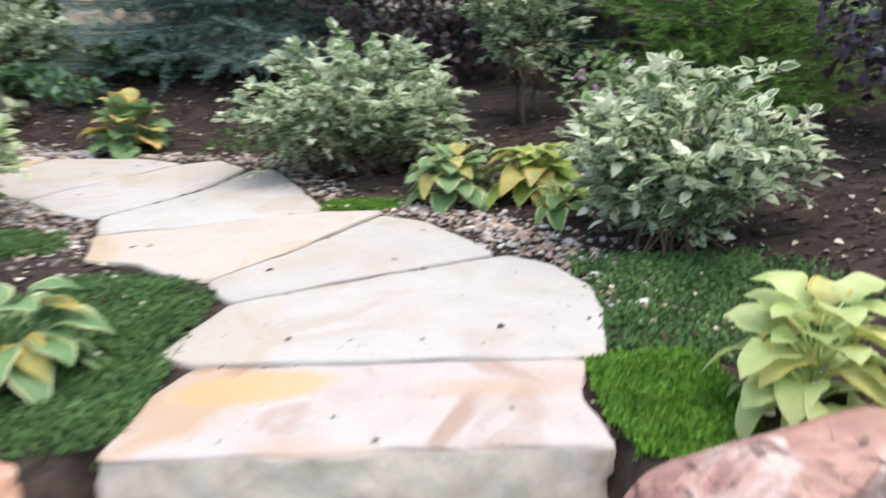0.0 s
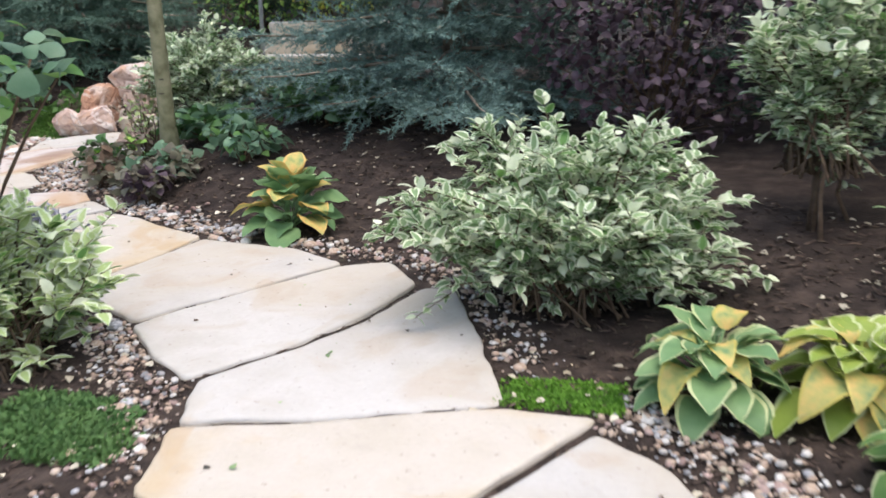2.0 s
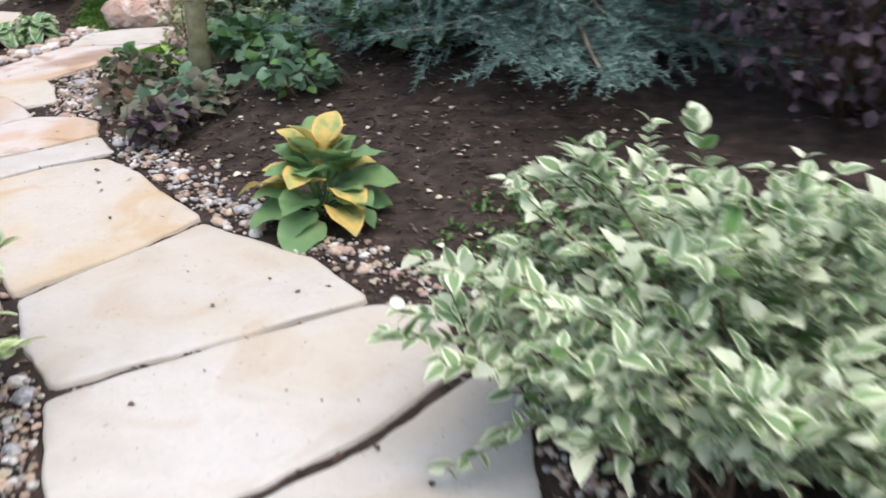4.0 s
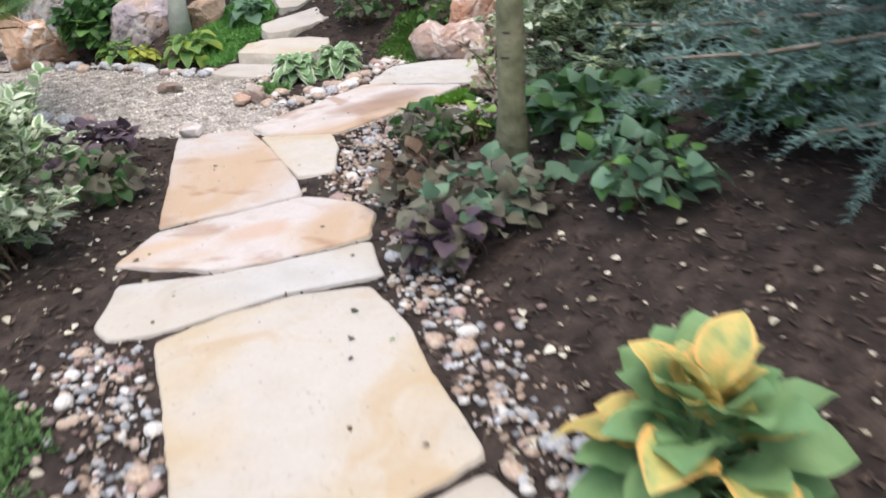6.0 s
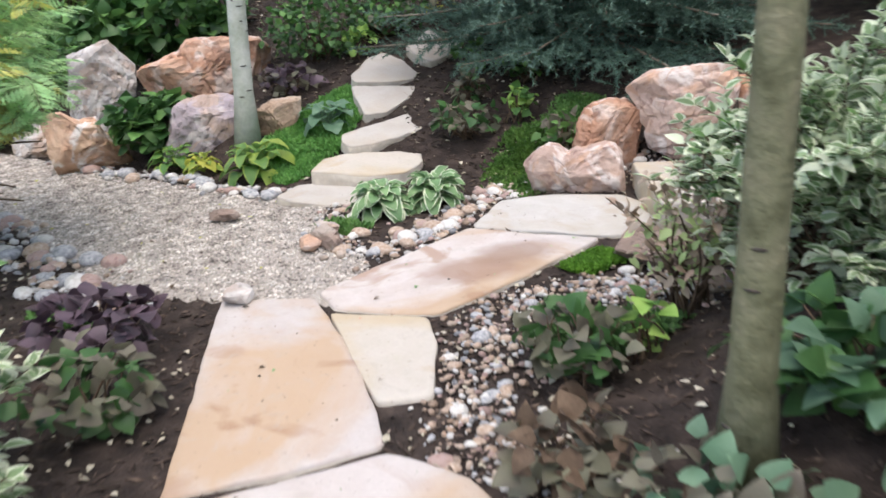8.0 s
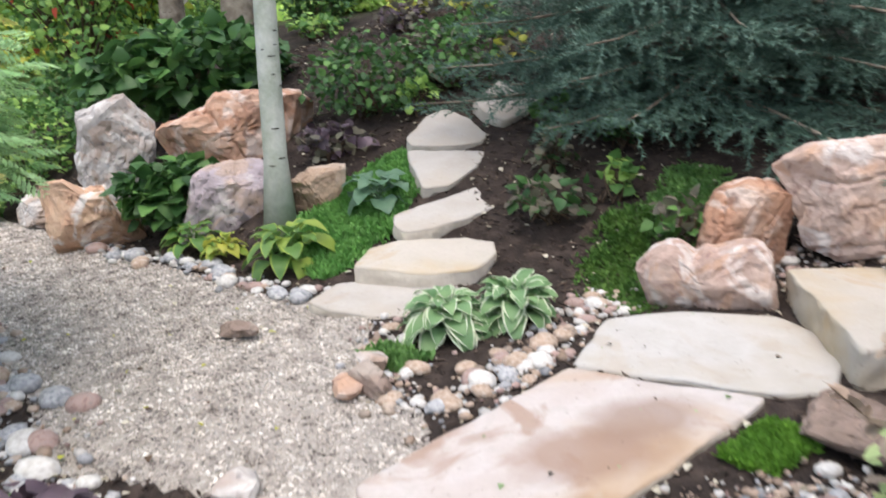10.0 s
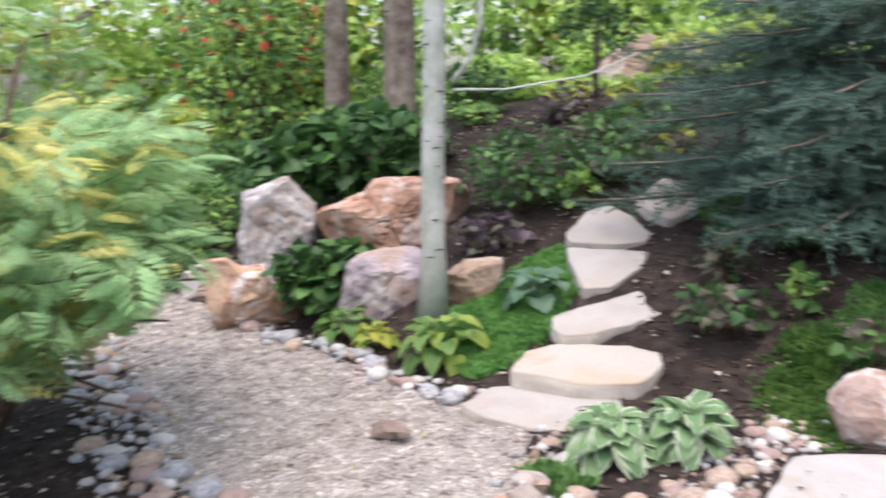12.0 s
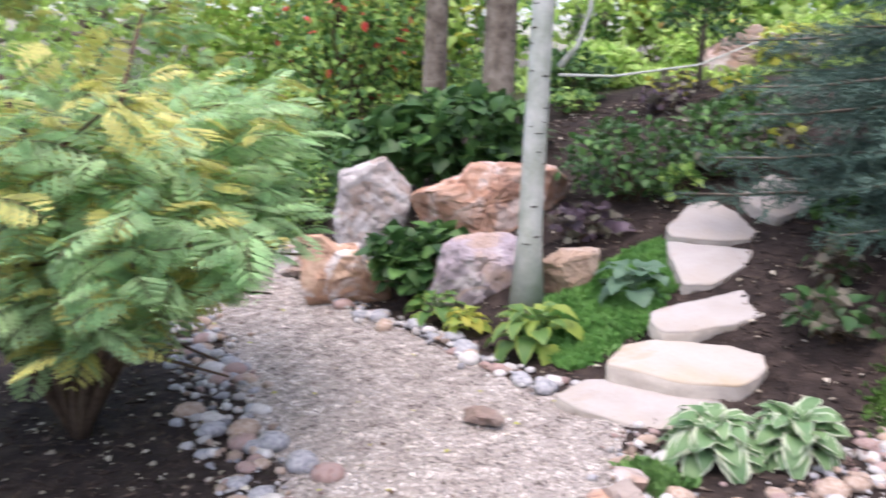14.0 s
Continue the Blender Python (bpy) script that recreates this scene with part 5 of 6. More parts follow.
def sumac(x, y, seed):
    r = np.random.RandomState(seed)
    ob = thing("sumac_tree", "cutleaf sumac with feathery green leaves turning yellow", "small tree", x, y)
    B, P = Pile(), Pile()
    tpl = sumac_leaf(1)
    tips = []
    for k in range(13):
        a = 2 * math.pi * k / 13 * 2 + r.uniform(-0.3, 0.3)
        h = r.uniform(0.8, 3.2)
        e = np.array([math.cos(a) * r.uniform(0.6, 1.25), math.sin(a) * r.uniform(0.6, 1.25), h])
        m = e * (0.3, 0.3, 0.6)
        s = np.linspace(0, 1, 8)[:, None]
        c = (1 - s) ** 2 * np.array([0, 0, -0.05]) + 2 * s * (1 - s) * m + s * s * e
        v, t = tube(c, np.linspace(0.035, 0.012, 8), 8)
        B.add(v, t)
        for j in range(5):
            p = c[r.randint(3, 8)]
            q = p + np.array([math.cos(a + r.uniform(-1.3, 1.3)), math.sin(a + r.uniform(-1.3, 1.3)), r.uniform(-0.35, 0.5)]) * r.uniform(0.25, 0.6)
            v, t = tube(np.linspace(p, q, 4), np.linspace(0.012, 0.005, 4), 6)
            B.add(v, t)
            tips += [q, (p + q) / 2, p]
        tips.append(e)
    tips = np.array(tips)
    n = 3600
    at = tips[r.randint(len(tips), size=n)] + r.normal(size=(n, 3)) * 0.13
    low = 0.62 + 0.40 * np.clip(at[:, 1] / 0.6, 0, 1)
    at[:, 2] = np.where(at[:, 2] < low, low + 0.7 * r.uniform(size=n), at[:, 2])
    at[:, 1] = np.minimum(at[:, 1], 0.75 + 0.25 * r.uniform(size=n))
    d = at - np.array([0, 0, 1.0])
    d[:, 2] *= 0.3
    f = d / (np.linalg.norm(d, axis=1)[:, None] + 1e-6) * 0.7 + r.normal(size=(n, 3)) * (0.8, 0.8, 0.25)
    f[:, 2] -= 0.05
    yel = (wob(at, 4, 3.0) + 0.5 * r.normal(size=n)) > 0.35
    strew(P, tpl, at, f, np.tile([0, 0, 1.0], (n, 1)) + 0.45 * r.normal(size=(n, 3)), 0.20 * r.uniform(0.6, 1.3, n),
          lambda Z, k: np.where(Z[None] == 1, 2, yel[:, None].astype(int)))
    part("trunk", B.mesh("trunk", [M_TWIG]), ob)
    part("crown", P.mesh("crown", [M_SUMAC, M_SUMACY, M_TWIG], False), ob, kind="stuff")


sumac(-8.85, 6.6, 81)


def broad_tree(label, x, y, height, rad, mats, seed, n=2600, leaf=0.17):
    r = np.random.RandomState(seed)
    ob = thing("leafy_tree", label, "tree", x, y)
    V, T = tube([(0, 0, -0.1), (0.1, 0, height * 0.4), (0, 0.1, height * 0.8)], [0.2, 0.14, 0.05], 10)
    part("trunk", mesh_of("trunk", V, T, [M_BARKD]), ob)
    P, B = Pile(), Pile()
    for k in range(14):
        d = unit_ball(1, r)[0] * np.array([rad, rad, height * 0.36])
        c = np.array([0, 0, height * 0.56]) + d * 0.75
        leaf_cloud(P, r, c, np.array([0.5, 0.5, 0.4]) * rad, n // 14, OVAL, leaf, [(0.6, 0, 0), (0.4, 1, 1)], seed + k, 0.35, 0.3)
        v, t = tube(np.linspace([0, 0, height * 0.35], c, 4), [0.09, 0.06, 0.04, 0.02], 6)
        B.add(v, t)
    part("limbwork", B.mesh("limbwork", [M_BARKD]), ob, kind="stuff")
    part("crown", P.mesh("crown", mats), ob, kind="stuff")


def slim_tree(label, x, y, height, rad, mats, seed):
    """A young tree with one straight stem, leafy from near the ground."""
    r = np.random.RandomState(seed)
    ob = thing("young_tree", label, "tree", x, y)
    V, T = tube([(0, 0, -0.1), (0.02, 0, height * 0.4), (0, 0.02, height)], [0.035, 0.025, 0.006], 8)
    part("trunk", mesh_of("trunk", V, T, [M_BARKD]), ob)
    P, B = Pile(), Pile()
    for k in range(46):
        q = 0.12 + 0.85 * (k + r.uniform()) / 46
        a = k * 2.4
        L = rad * (1.1 - 0.6 * q) * r.uniform(0.5, 1.1)
        c = np.array([math.cos(a) * L, math.sin(a) * L, height * q + L * 0.5])
        v, t = tube(np.linspace([0, 0, height * q], c, 4), [0.009, 0.007, 0.005, 0.003], 5)
        B.add(v, t)
        leaf_cloud(P, r, c * (0.8, 0.8, 1), (0.20, 0.20, 0.15), 46, OVAL, 0.075, [(0.75, 0, 0), (0.22, 1, 1), (0.03, 2, 2)], seed + k, 0.1, 0.3)
    part("branchwork", B.mesh("branchwork", [M_BARKD]), ob, kind="stuff")
    part("crown", P.mesh("crown", mats), ob, kind="stuff")


slim_tree("dark green young tree on the slope's crest", -12.3, 13.05, 2.7, 0.6, [M_DARKG, M_MIDG, M_AMBER], 38)

# several of these crowns carry the leaf colour with sunlight painted in
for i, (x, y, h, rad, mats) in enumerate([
        (-21, 11, 7, 3.0, [M_FARLIT, M_LIGHTG]), (-23, 16, 8, 3.2, [M_FARLIT, M_GOLDG]), (-19, 21, 8, 3.2, [M_MIDG, M_LIGHTG]), (-27, 13, 9, 3.5, [M_LIGHTG, M_GOLDG]), (-14, 22, 8, 3.2, [M_MIDG, M_DARKG]),
        (-20, 7, 7, 2.8, [M_LIGHTG, M_FARLIT]), (-17, 4.5, 6, 2.6, [M_FARLIT, M_LIGHTG]), (-25, 20, 9, 3.4, [M_GOLDG, M_LIGHTG]), (-8, 21, 8, 3.2, [M_MIDG, M_DARKG]), (-2, 18, 8, 3.2, [M_MIDG, M_DARKG]), (-24, 5, 8, 3.2, [M_LIGHTG, M_MIDG])]):
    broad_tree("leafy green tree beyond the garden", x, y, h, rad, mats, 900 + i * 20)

FAR = np.random.RandomState(404)
for i in range(44):
    a, d = radians(FAR.uniform(20, 105)), FAR.uniform(11.5, 19)
    x, y = -4.5 - d * math.sin(a), 6.7 + d * math.cos(a)
    if rise(x, y) < 0.8:
        continue
    low = d < 14.5
    s = FAR.uniform(0.5, 0.8) if low else FAR.uniform(1.0, 1.6)
    # every pair includes the lightened leaf that imitates direct sun
    mats = [[M_FARLIT, M_LIGHTG], [M_GOLDG, M_FARLIT], [M_FARLIT, M_MIDG]][FAR.randint(3)]
    bush("garden_shrub", "green leafy shrub in the far bed, sunlight painted into its leaf colour", "shrub", x, y, (s, s, s * (0.5 if low else 0.95)), s * (0.45 if low else 0.95), 700, OVAL, 0.13 if low else 0.2, [(0.6, 0, 0), (0.4, 1, 1)], mats, 1000 + i, 12, 0.3, 0.3, "shrubs of the far bed", thick=0.012)

# steel pole by the stair
pole = thing("pole", "slim grey steel pole beside the garden stair", "pole", -4.0, 9.7)
V, T = tube([(0, 0, -0.2), (0, 0, 1.0), (0, 0, 2.4)], [0.02, 0.02, 0.02], 12)
part("shaft", mesh_of("shaft", V, T, [M_METAL]), pole)
V, T = tube([(0, 0, 2.4), (0, 0, 2.42)], [0.026, 0.02], 12)
part("cap", mesh_of("cap", V, T, [M_METAL]), pole)


# ---- low carpets ----
def carpet(name, label, outline, n, mat, size, seed, tuft=4, high=1.0):
    r = np.random.RandomState(seed)
    o = np.array(outline)
    lo, hi = o.min(0), o.max(0)
    Q = lo + r.uniform(size=(n * 3, 2)) * (hi - lo)
    Q = Q[within(Q + 0.06 * np.column_stack([wob(Q, seed, 8.0), wob(Q, seed + 1, 8.0)]) + 0.05 * r.normal(size=Q.shape), outline)][:n]
    Q = Q[r.uniform(size=len(Q)) < 0.75 + 0.55 * wob(Q, seed + 2, 6.0)]
    P = np.column_stack([Q, land(Q[:, 0], Q[:, 1]) - 0.022 + 0.008 + 0.008 * wob(Q, seed + 3, 10.0)])
    S = Pile()
    for k in range(tuft):
        f = np.column_stack([r.normal(size=(len(P), 2)), np.abs(r.normal(size=len(P))) * 0.8 * high + 0.25])
        strew(S, NEEDLE_LEAF, P + r.normal(size=P.shape) * (0.006, 0.006, 0.002), f, np.tile([0, 0, 1.0], (len(P), 1)) + 0.4 * r.normal(size=P.shape), size * r.uniform(0.6, 1.4, len(P)))
    ob = new(name, S.mesh(name, [mat]))
    return tagged(ob, label, "groundcover", kind="stuff")


NEEDLE_LEAF = (np.array([(0, -0.12, 0), (0, 0.12, 0), (0.6, -0.2, 0.08), (0.6, 0.2, 0.08), (1.0, 0, 0.0)]), np.array([(0, 2, 1), (1, 2, 3), (2, 4, 3)]), np.zeros(3, int))
carpet("creeping_thyme", "dark green creeping thyme beside the flagstones", [(-1.6, 2.1), (-0.9, 2.05), (-0.83, 2.5), (-0.98, 2.7), (-0.85, 3.1), (-1.1, 3.4), (-1.4, 3.55), (-1.7, 3.2)], 9000, M_THYME, 0.022, 1)
carpet("creeping_thyme", "dark green creeping thyme under the dogwood", [(0.6, 2.5), (0.65, 3.1), (0.55, 3.5), (1.2, 3.4), (1.5, 2.8), (1.2, 2.4)], 6500, M_THYME, 0.022, 2)
carpet("moss_patch", "bright green moss patch at the step's end", [(0.48, 2.02), (0.46, 2.25), (0.5, 2.5), (0.85, 2.45), (0.8, 2.0), (0.55, 1.9)], 5000, M_MOSS, 0.02, 3)
carpet("moss_patch", "bright green moss cushion by the flagstones", [(-0.62, 4.45), (-0.55, 4.62), (-0.2, 4.62), (-0.18, 4.42), (-0.4, 4.40)], 2500, M_MOSS, 0.02, 4)
carpet("moss_patch", "bright lime moss cushion at the slab's edge", [(-5.60, 9.0), (-5.62, 9.33), (-5.42, 9.3), (-5.44, 9.02)], 2600, M_MOSS, 0.028, 5, high=1.6)
carpet("creeping_thyme", "green creeping thyme below the pink boulder", [(-7.5, 10.6), (-7.3, 10.75), (-7.05, 10.45), (-6.6, 10.02), (-6.82, 9.8), (-7.22, 10.15)], 3000, M_MOSSD, 0.028, 6)
carpet("creeping_thyme", "dark thyme beside the pebbles", [(-2.3, 3.9), (-1.75, 3.85), (-1.85, 4.15), (-2.4, 4.3)], 2500, M_THYME, 0.03, 7)
carpet("groundcover_mat", "fresh green groundcover beside the stepping stones", [(-8.76, 9.15), (-8.45, 9.2), (-8.62, 9.5), (-8.54, 9.76), (-8.69, 9.86), (-8.86, 10.15), (-9.25, 10.43), (-9.36, 10.19), (-9.28, 9.91), (-9.2, 9.62), (-9.1, 9.3)], 9000, M_FRESH, 0.045, 8, tuft=5, high=2.4)
carpet("creeping_thyme", "sparse thyme tufts beyond the yellow hosta", [(-1.7, 6.3), (-1.0, 6.15), (-0.9, 6.6), (-1.7, 6.9)], 260, M_THYME, 0.035, 9)
# sunshine beyond the crest is put into the blade colour
carpet("far_groundcover", "green groundcover beyond the crest, sunlight painted into its colour", [(-24, 11), (-17, 11.5), (-13.5, 13.5), (-11, 16), (-12, 22), (-22, 22)], 9000, M_FARLIT, 0.16, 10, tuft=3)

carpet("creeping_thyme", "thyme between pebbles beside the cream slab", [(-4.5, 5.6), (-4.1, 5.55), (-3.7, 5.35), (-4.0, 5.2), (-4.6, 5.4)], 900, M_THYME, 0.03, 11)
carpet("creeping_thyme", "sparse thyme sprawling over pebbles", [(-5.2, 8.35), (-5.1, 8.65), (-4.8, 8.8), (-4.7, 8.5), (-4.95, 8.3)], 1100, M_THYME, 0.04, 15, high=1.6)
carpet("grass_tuft", "small grass tuft at the gravel's corner", [(-7.3, 8.72), (-7.15, 8.85), (-7.0, 8.75), (-7.15, 8.65)], 260, M_MIDG, 0.05, 12, high=2.0)
carpet("grass_tuft", "small grass tuft under the sumac", [(-7.35, 7.0), (-7.1, 7.15), (-6.95, 7.05), (-7.15, 6.9)], 300, M_MIDG, 0.05, 13, high=2.0)
carpet("creeping_thyme", "thyme creeping under the spruce's skirt", [(-6.9, 10.5), (-6.8, 10.75), (-7.2, 11.3), (-7.5, 11.2), (-7.3, 10.7)], 2500, M_MIDG, 0.028, 14)

# ---- pebbles, gravel and litter ----
PEBBLE = []
for k in range(6):
    D, T = ICO[2]
    V = D * (1 + 0.12 * wob(D, 500 + k, 1.6) + 0.03 * wob(D, 510 + k, 4.0))[:, None] * np.array([0.5, 0.36 + 0.02 * k, 0.24 + 0.012 * k])
    PEBBLE.append((V, T, np.zeros(len(T), int)))
TINY = []
for k in range(4):
    D, T = ICO[1]
    TINY.append((D * (1 + 0.2 * wob(D, 530 + k, 2.0))[:, None] * np.array([0.5, 0.4, 0.28]), T, np.zeros(len(T), int)))


def along(line, n, width, r):
    L = np.array(line, float)
    seg = np.hypot(*np.diff(L, axis=0).T)
    cum = np.concatenate([[0], np.cumsum(seg)])
    s = r.uniform(0, cum[-1], n)
    p = np.column_stack([np.interp(s, cum, L[:, 0]), np.interp(s, cum, L[:, 1])])
    return p + r.normal(size=(n, 2)) * width * 0.42


def clear_of_slabs(Q, grow=0.0):
    ok = np.ones(len(Q), bool)
    for _, _, _, outline in SLABS:
        o = np.array(outline)
        c = o.mean(0)
        ok &= ~within(Q, [tuple(p) for p in c + (o - c) * (1 + grow)])
    return ok


def pebble_strip(label, line, n, width, lo, hi, shares, seed, big=0):
    """River pebbles along a line: the larger ones singly, the rest as one."""
    r = np.random.RandomState(seed)
    home = tagged(new("pebble_border"), label, "pebble border", kind="structure")
    Q = along(line, n, width, r)
    Q = Q[clear_of_slabs(Q, 0.03)]
    S = Pile()
    for k in range(4):
        q = Q[k::4]
        P = np.column_stack([q, land(q[:, 0], q[:, 1]) - 0.016])
        ids = r.choice(4, len(q), p=shares)
        sz = lo + (hi - lo) * r.uniform(size=len(q)) ** 2.2
        f = np.column_stack([r.normal(size=(len(q), 2)), 0.15 * r.normal(size=len(q))])
        u = np.tile([0, 0, 1.0], (len(q), 1)) + 0.25 * r.normal(size=(len(q), 3))
        P[:, 2] += sz * 0.12
        strew(S, TINY[k], P, f, u, sz, lambda Z, m: np.broadcast_to(ids[:, None], (m, len(Z))))
    part("small_pebbles", S.mesh("small_pebbles", M_PEB), home, kind="stuff")
    C = along(line, big, width * 0.8, r)
    C = C[clear_of_slabs(C, 0.06)]
    for x, y in C:
        s = hi * r.uniform(0.9, 2.0)
        k, m = r.randint(6), r.choice(4, p=shares)
        part("pebble", pebble_mesh(k, m), home, m=pose(x, y, ground(x, y) - 0.03 + s * 0.17, r.uniform(-12, 12), r.uniform(-12, 12), r.uniform(0, 360)) @ Matrix.Diagonal((s, s, s, 1)))


PEB_ME = {}


def pebble_mesh(k, m):
    if (k, m) not in PEB_ME:
        PEB_ME[k, m] = mesh_of("pebble", PEBBLE[k][0], PEBBLE[k][1], [M_PEB[m]])
    return PEB_ME[k, m]


WARM, COOL, MIXED = (0.5, 0.15, 0.2, 0.15), (0.2, 0.4, 0.3, 0.1), (0.35, 0.25, 0.25, 0.15)
pebble_strip("small tan river pebbles along the flagstones", [(0.68, 2.9), (0.62, 3.4), (0.35, 3.85), (0.1, 4.25), (-0.2, 4.5)], 1300, 0.26, 0.012, 0.042, WARM, 1, 26)
pebble_strip("tan river pebbles beneath the dogwood", [(-0.5, 4.7), (-0.72, 5.1), (-0.95, 5.6), (-1.35, 5.98), (-1.8, 6.12), (-2.3, 6.25)], 700, 0.20, 0.012, 0.042, WARM, 2, 24)
pebble_strip("tan river pebbles beside the slabs", [(-1.72, 3.8), (-1.85, 4.2), (-2.0, 4.45), (-2.3, 4.75), (-2.6, 4.95)], 900, 0.28, 0.012, 0.042, WARM, 3, 30)
pebble_strip("mixed river pebbles beside the path", [(-2.5, 6.35), (-3.0, 6.55), (-3.5, 6.85), (-3.8, 7.0), (-4.1, 7.3)], 700, 0.24, 0.014, 0.05, MIXED, 4, 26)
pebble_strip("mixed river pebbles beside the path", [(-3.1, 5.25), (-3.5, 5.55), (-3.9, 5.75), (-4.4, 5.9)], 600, 0.26, 0.014, 0.05, MIXED, 5, 24)
pebble_strip("rose and tan pebbles along the long slab", [(-4.35, 7.5), (-4.85, 7.65), (-5.1, 7.95), (-5.45, 8.35), (-5.5, 8.7)], 900, 0.30, 0.014, 0.05, WARM, 6, 30)
pebble_strip("grey and tan cobbles round the hosta bed", [(-6.6, 8.6), (-6.65, 9.0), (-6.72, 9.4), (-6.85, 9.75), (-6.95, 10.0)], 420, 0.24, 0.02, 0.072, MIXED, 7, 50)
pebble_strip("grey and white cobbles at the gravel's corner", [(-6.75, 8.5), (-7.1, 8.7), (-7.4, 8.85), (-7.55, 8.95)], 160, 0.16, 0.02, 0.07, MIXED, 8, 16)
pebble_strip("grey and white cobbles edging the gravel walk", [(-8.25, 8.98), (-8.7, 8.85), (-9.1, 8.82), (-9.6, 8.75), (-10.3, 8.55), (-10.8, 8.5), (-11.6, 8.5)], 260, 0.15, 0.025, 0.085, COOL, 9, 42)
pebble_strip("grey cobbles edging the gravel walk under the sumac", [(-7.0, 7.38), (-7.5, 7.2), (-8.2, 7.3), (-9.0, 7.3), (-10.2, 7.4), (-11.2, 7.3)], 420, 0.30, 0.025, 0.09, COOL, 10, 64)
pebble_strip("rose and tan pebbles below the moss cushion", [(-5.32, 8.75), (-5.2, 9.0), (-4.95, 9.1), (-4.75, 9.2)], 800, 0.30, 0.014, 0.05, WARM, 12, 30)
pebble_strip("mixed pebbles among the boulders", [(-6.9, 10.55), (-6.4, 10.75), (-5.9, 10.75), (-5.6, 10.75)], 450, 0.25, 0.02, 0.055, MIXED, 11, 24)
tagged(boulder("lone brown stone on the gravel", -8.02, 8.40, (0.19, 0.13, 0.08), M_BROWN, 141, 20, 0.1, level=3), category="stone")
for x, y, s, sd, m in [(-6.95, 8.5, 0.17, 151, M_BROWN), (-7.1, 8.62, 0.14, 152, M_GREY), (-7.0, 8.42, 0.12, 153, M_PINK), (-6.62, 7.72, 0.14, 154, M_GREY)]:
    tagged(boulder("small dark stone at the gravel's corner", x, y, (s * 1.2, s, s * 0.8), m, sd, sd, 0.1, level=3), category="stone")

r = np.random.RandomState(77)
Q = np.column_stack([r.uniform(-12.5, -6.4, 60000), r.uniform(6.9, 9.1, 60000)])
Q = Q[within(Q, GRAVEL)][:26000]
S = Pile()
OCT = (np.array([(0.5, 0, 0), (-0.5, 0, 0), (0, 0.38, 0), (0, -0.38, 0), (0, 0, 0.26), (0.05, 0, -0.26)]),
       np.array([(0, 2, 4), (2, 1, 4), (1, 3, 4), (3, 0, 4), (2, 0, 5), (1, 2, 5), (3, 1, 5), (0, 3, 5)]), np.zeros(8, int))
P = np.column_stack([Q, land(Q[:, 0], Q[:, 1]) - 0.022 + 0.012 * wob(Q, 5, 5.0) + 0.008 * wob(Q, 6, 17.0) + 0.003])
strew(S, OCT, P, r.normal(size=P.shape) * (1, 1, 0.4), np.tile([0, 0, 1.0], (len(P), 1)) + 0.5 * r.normal(size=P.shape), 0.011 + 0.022 * r.uniform(size=len(P)) ** 2)
tagged(new("gravel", S.mesh("gravel", [M_GRIT], False)), "fine grey-tan gravel covering the walk", "gravel", kind="stuff")

# bark chips, and pale leaves fallen on the beds
Q = np.column_stack([r.uniform(-12.5, 2.6, 90000), r.uniform(2.0, 13.4, 90000)])
near = np.abs(np.interp(Q[:, 0], [-11, -8, -5, -2, 1], [9.5, 9.5, 8.2, 6.0, 3.5]) - Q[:, 1]) < 2.6
near |= (Q[:, 0] < -7.5) & (Q[:, 1] > 9)
near |= (Q[:, 0] < -5.8) & (Q[:, 0] > -10) & (Q[:, 1] > 5.2) & (Q[:, 1] < 7.4)
Q = Q[near & ~within(Q, GRAVEL) & clear_of_slabs(Q, 0.02)][:46000]
P = np.column_stack([Q, land(Q[:, 0], Q[:, 1]) - 0.022 + 0.012 * wob(Q, 5, 5.0) + 0.008 * wob(Q, 6, 17.0) + 0.009])
S = Pile()
CHIP = (OCT[0] * np.array([1.5, 0.55, 0.5]), OCT[1], OCT[2])
strew(S, CHIP, P, r.normal(size=P.shape) * (1, 1, 0.25), np.tile([0, 0, 1.0], (len(P), 1)) + 0.35 * r.normal(size=P.shape), 0.018 + 0.034 * r.uniform(size=len(P)) ** 2)
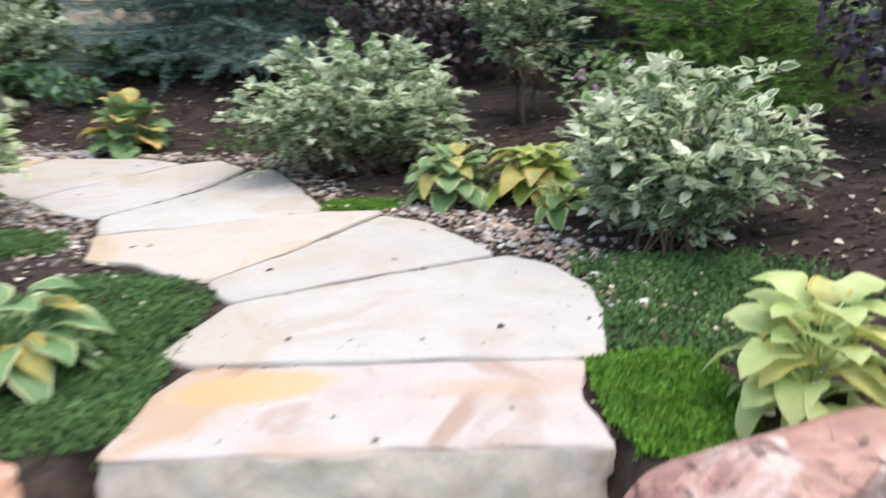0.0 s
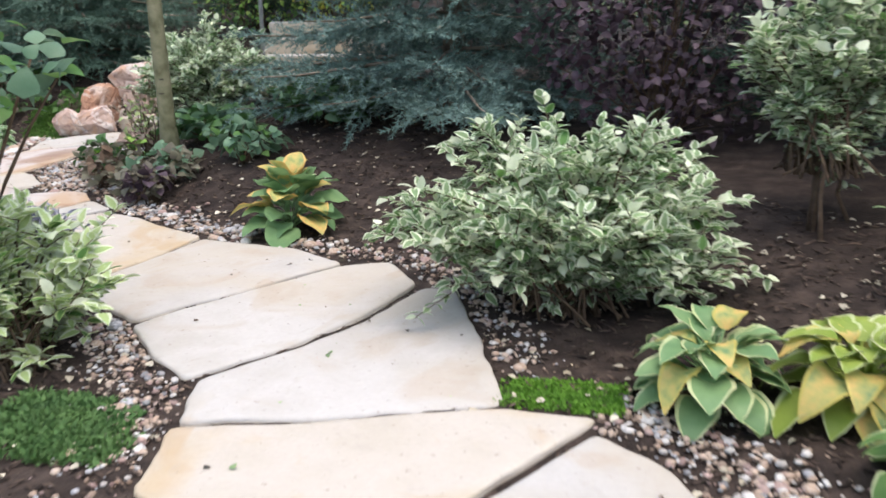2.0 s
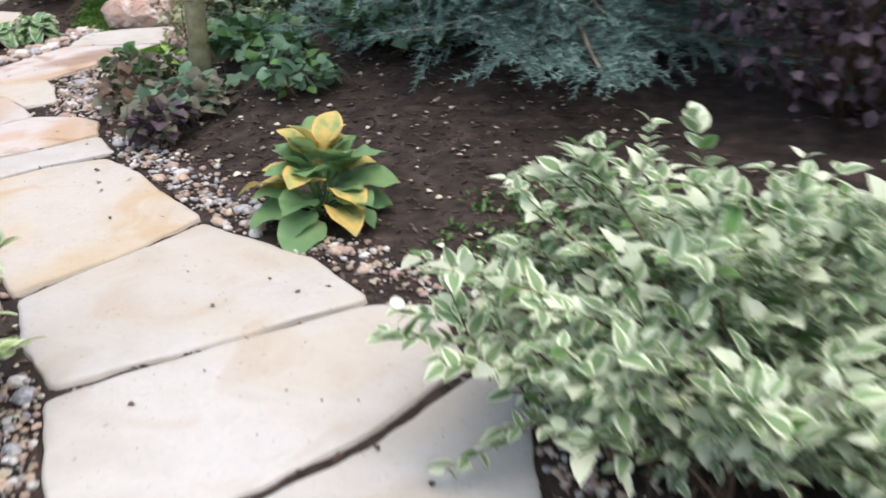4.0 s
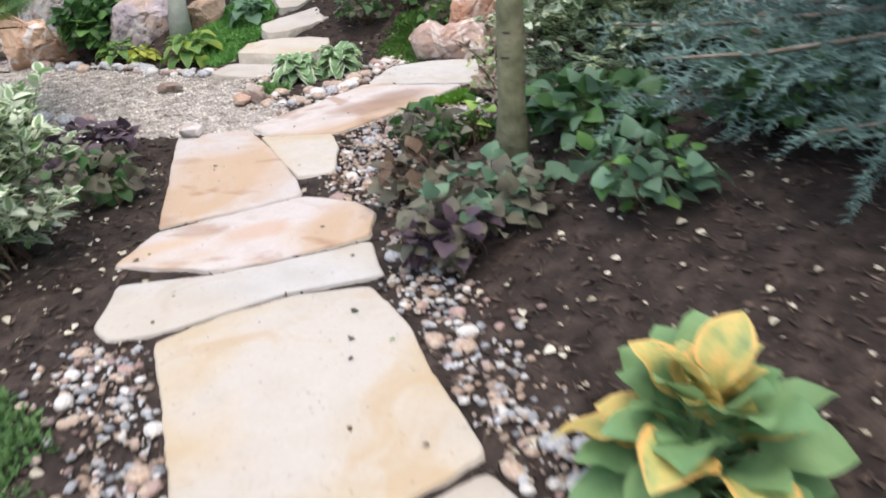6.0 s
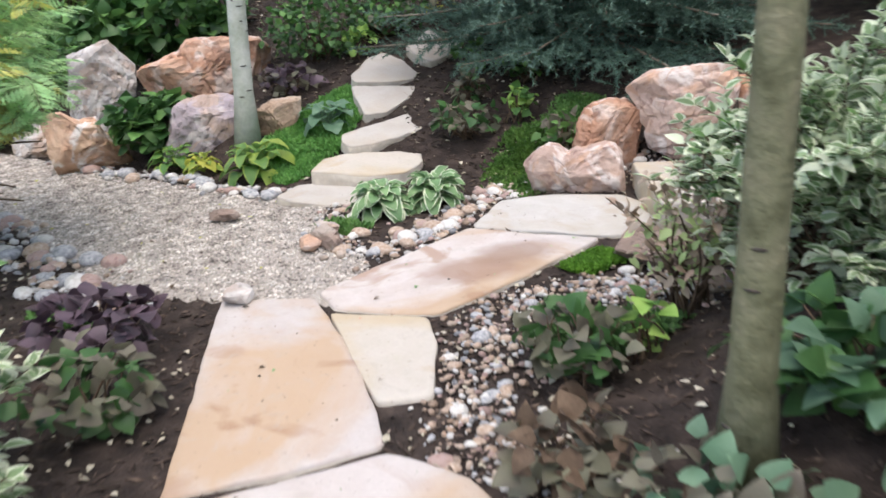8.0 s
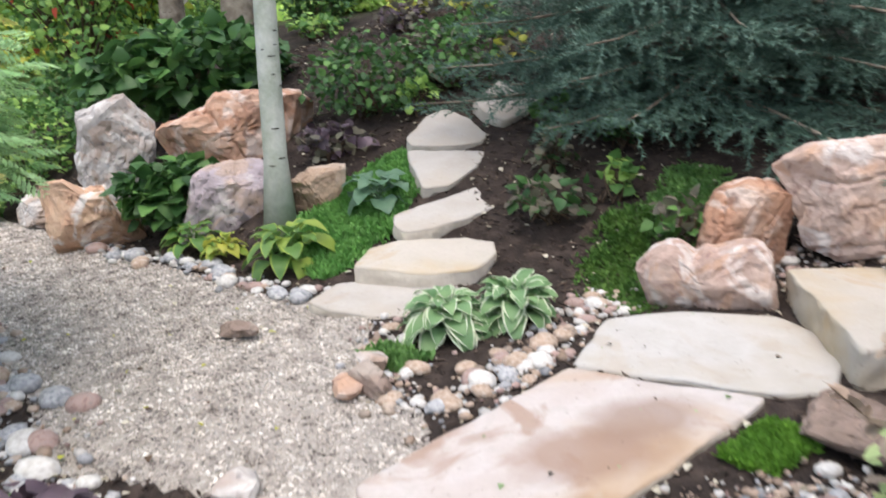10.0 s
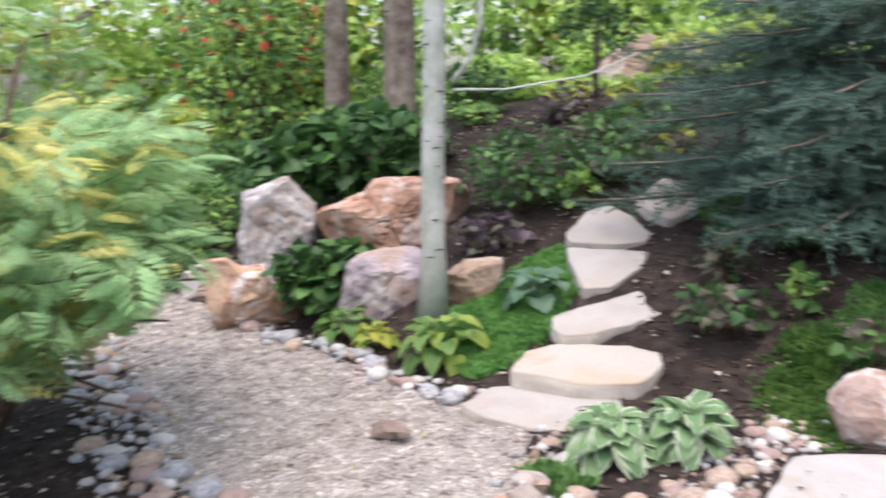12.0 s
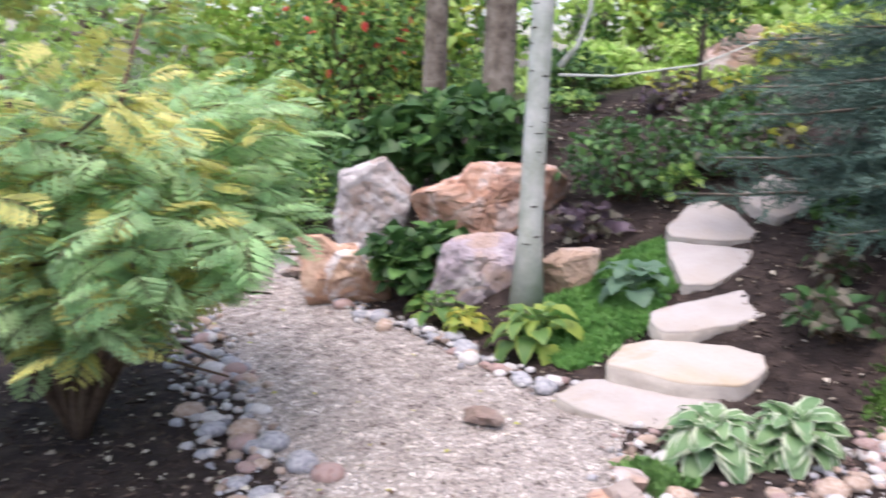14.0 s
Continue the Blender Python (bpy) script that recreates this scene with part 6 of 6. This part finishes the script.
tagged(new("bark_chips", S.mesh("bark_chips", [M_CHIP], False)), "dark shredded bark chips over the beds", "mulch", kind="stuff")
P = P[r.choice(len(P), 4000, replace=False)] + (0, 0, 0.006)
S = Pile()
strew(S, OVAL, P, r.normal(size=P.shape) * (1, 1, 0.12), np.tile([0, 0, 1.0], (len(P), 1)) + 0.25 * r.normal(size=P.shape), 0.014 + 0.035 * r.uniform(size=len(P)) ** 1.5)
tagged(new("fallen_leaves", S.mesh("fallen_leaves", [M_LITTER, M_LITTER])), "small pale dry leaves fallen on the mulch", "leaf litter", kind="stuff")

# leaves and bits dropped on the flagstones
Q = np.column_stack([r.uniform(-6.8, 0.6, 3000), r.uniform(1.95, 10.2, 3000)])
Q = Q[~clear_of_slabs(Q, -0.06)][:130]
P = np.column_stack([Q, 0.0437 * Q[:, 0] + 0.0525 * Q[:, 1] + 0.006])
S = Pile()
strew(S, OVAL, P, r.normal(size=P.shape) * (1, 1, 0.1), np.tile([0, 0, 1.0], (len(P), 1)) + 0.2 * r.normal(size=P.shape), 0.009 + 0.030 * r.uniform(size=len(P)) ** 2,
      lambda Z, m: np.broadcast_to(r.choice(4, m, p=[0.25, 0.40, 0.30, 0.05])[:, None], (m, len(Z))))
tagged(new("dropped_leaves", S.mesh("dropped_leaves", [M_SCAR, M_TWIG, M_VGREEN, M_RED])), "small brown and green leaf bits on the flagstones", "leaf litter", kind="stuff")

Q = np.column_stack([r.uniform(-11, -6.6, 200), r.uniform(7.3, 8.9, 200)])
Q = Q[within(Q, GRAVEL)][:60]
P = np.column_stack([Q, land(Q[:, 0], Q[:, 1]) - 0.005])
S = Pile()
strew(S, OVAL, P, r.normal(size=P.shape) * (1, 1, 0.1), np.tile([0, 0, 1.0], (len(P), 1)) + 0.2 * r.normal(size=P.shape), 0.02 + 0.03 * r.uniform(size=len(P)),
      lambda Z, m: np.broadcast_to(r.choice(3, m)[:, None], (m, len(Z))))
tagged(new("dropped_leaves", S.mesh("dropped_leaves", [M_TWIG, M_GOLDG, M_LITTER])), "scattered yellow and brown leaves on the gravel", "leaf litter", kind="stuff")
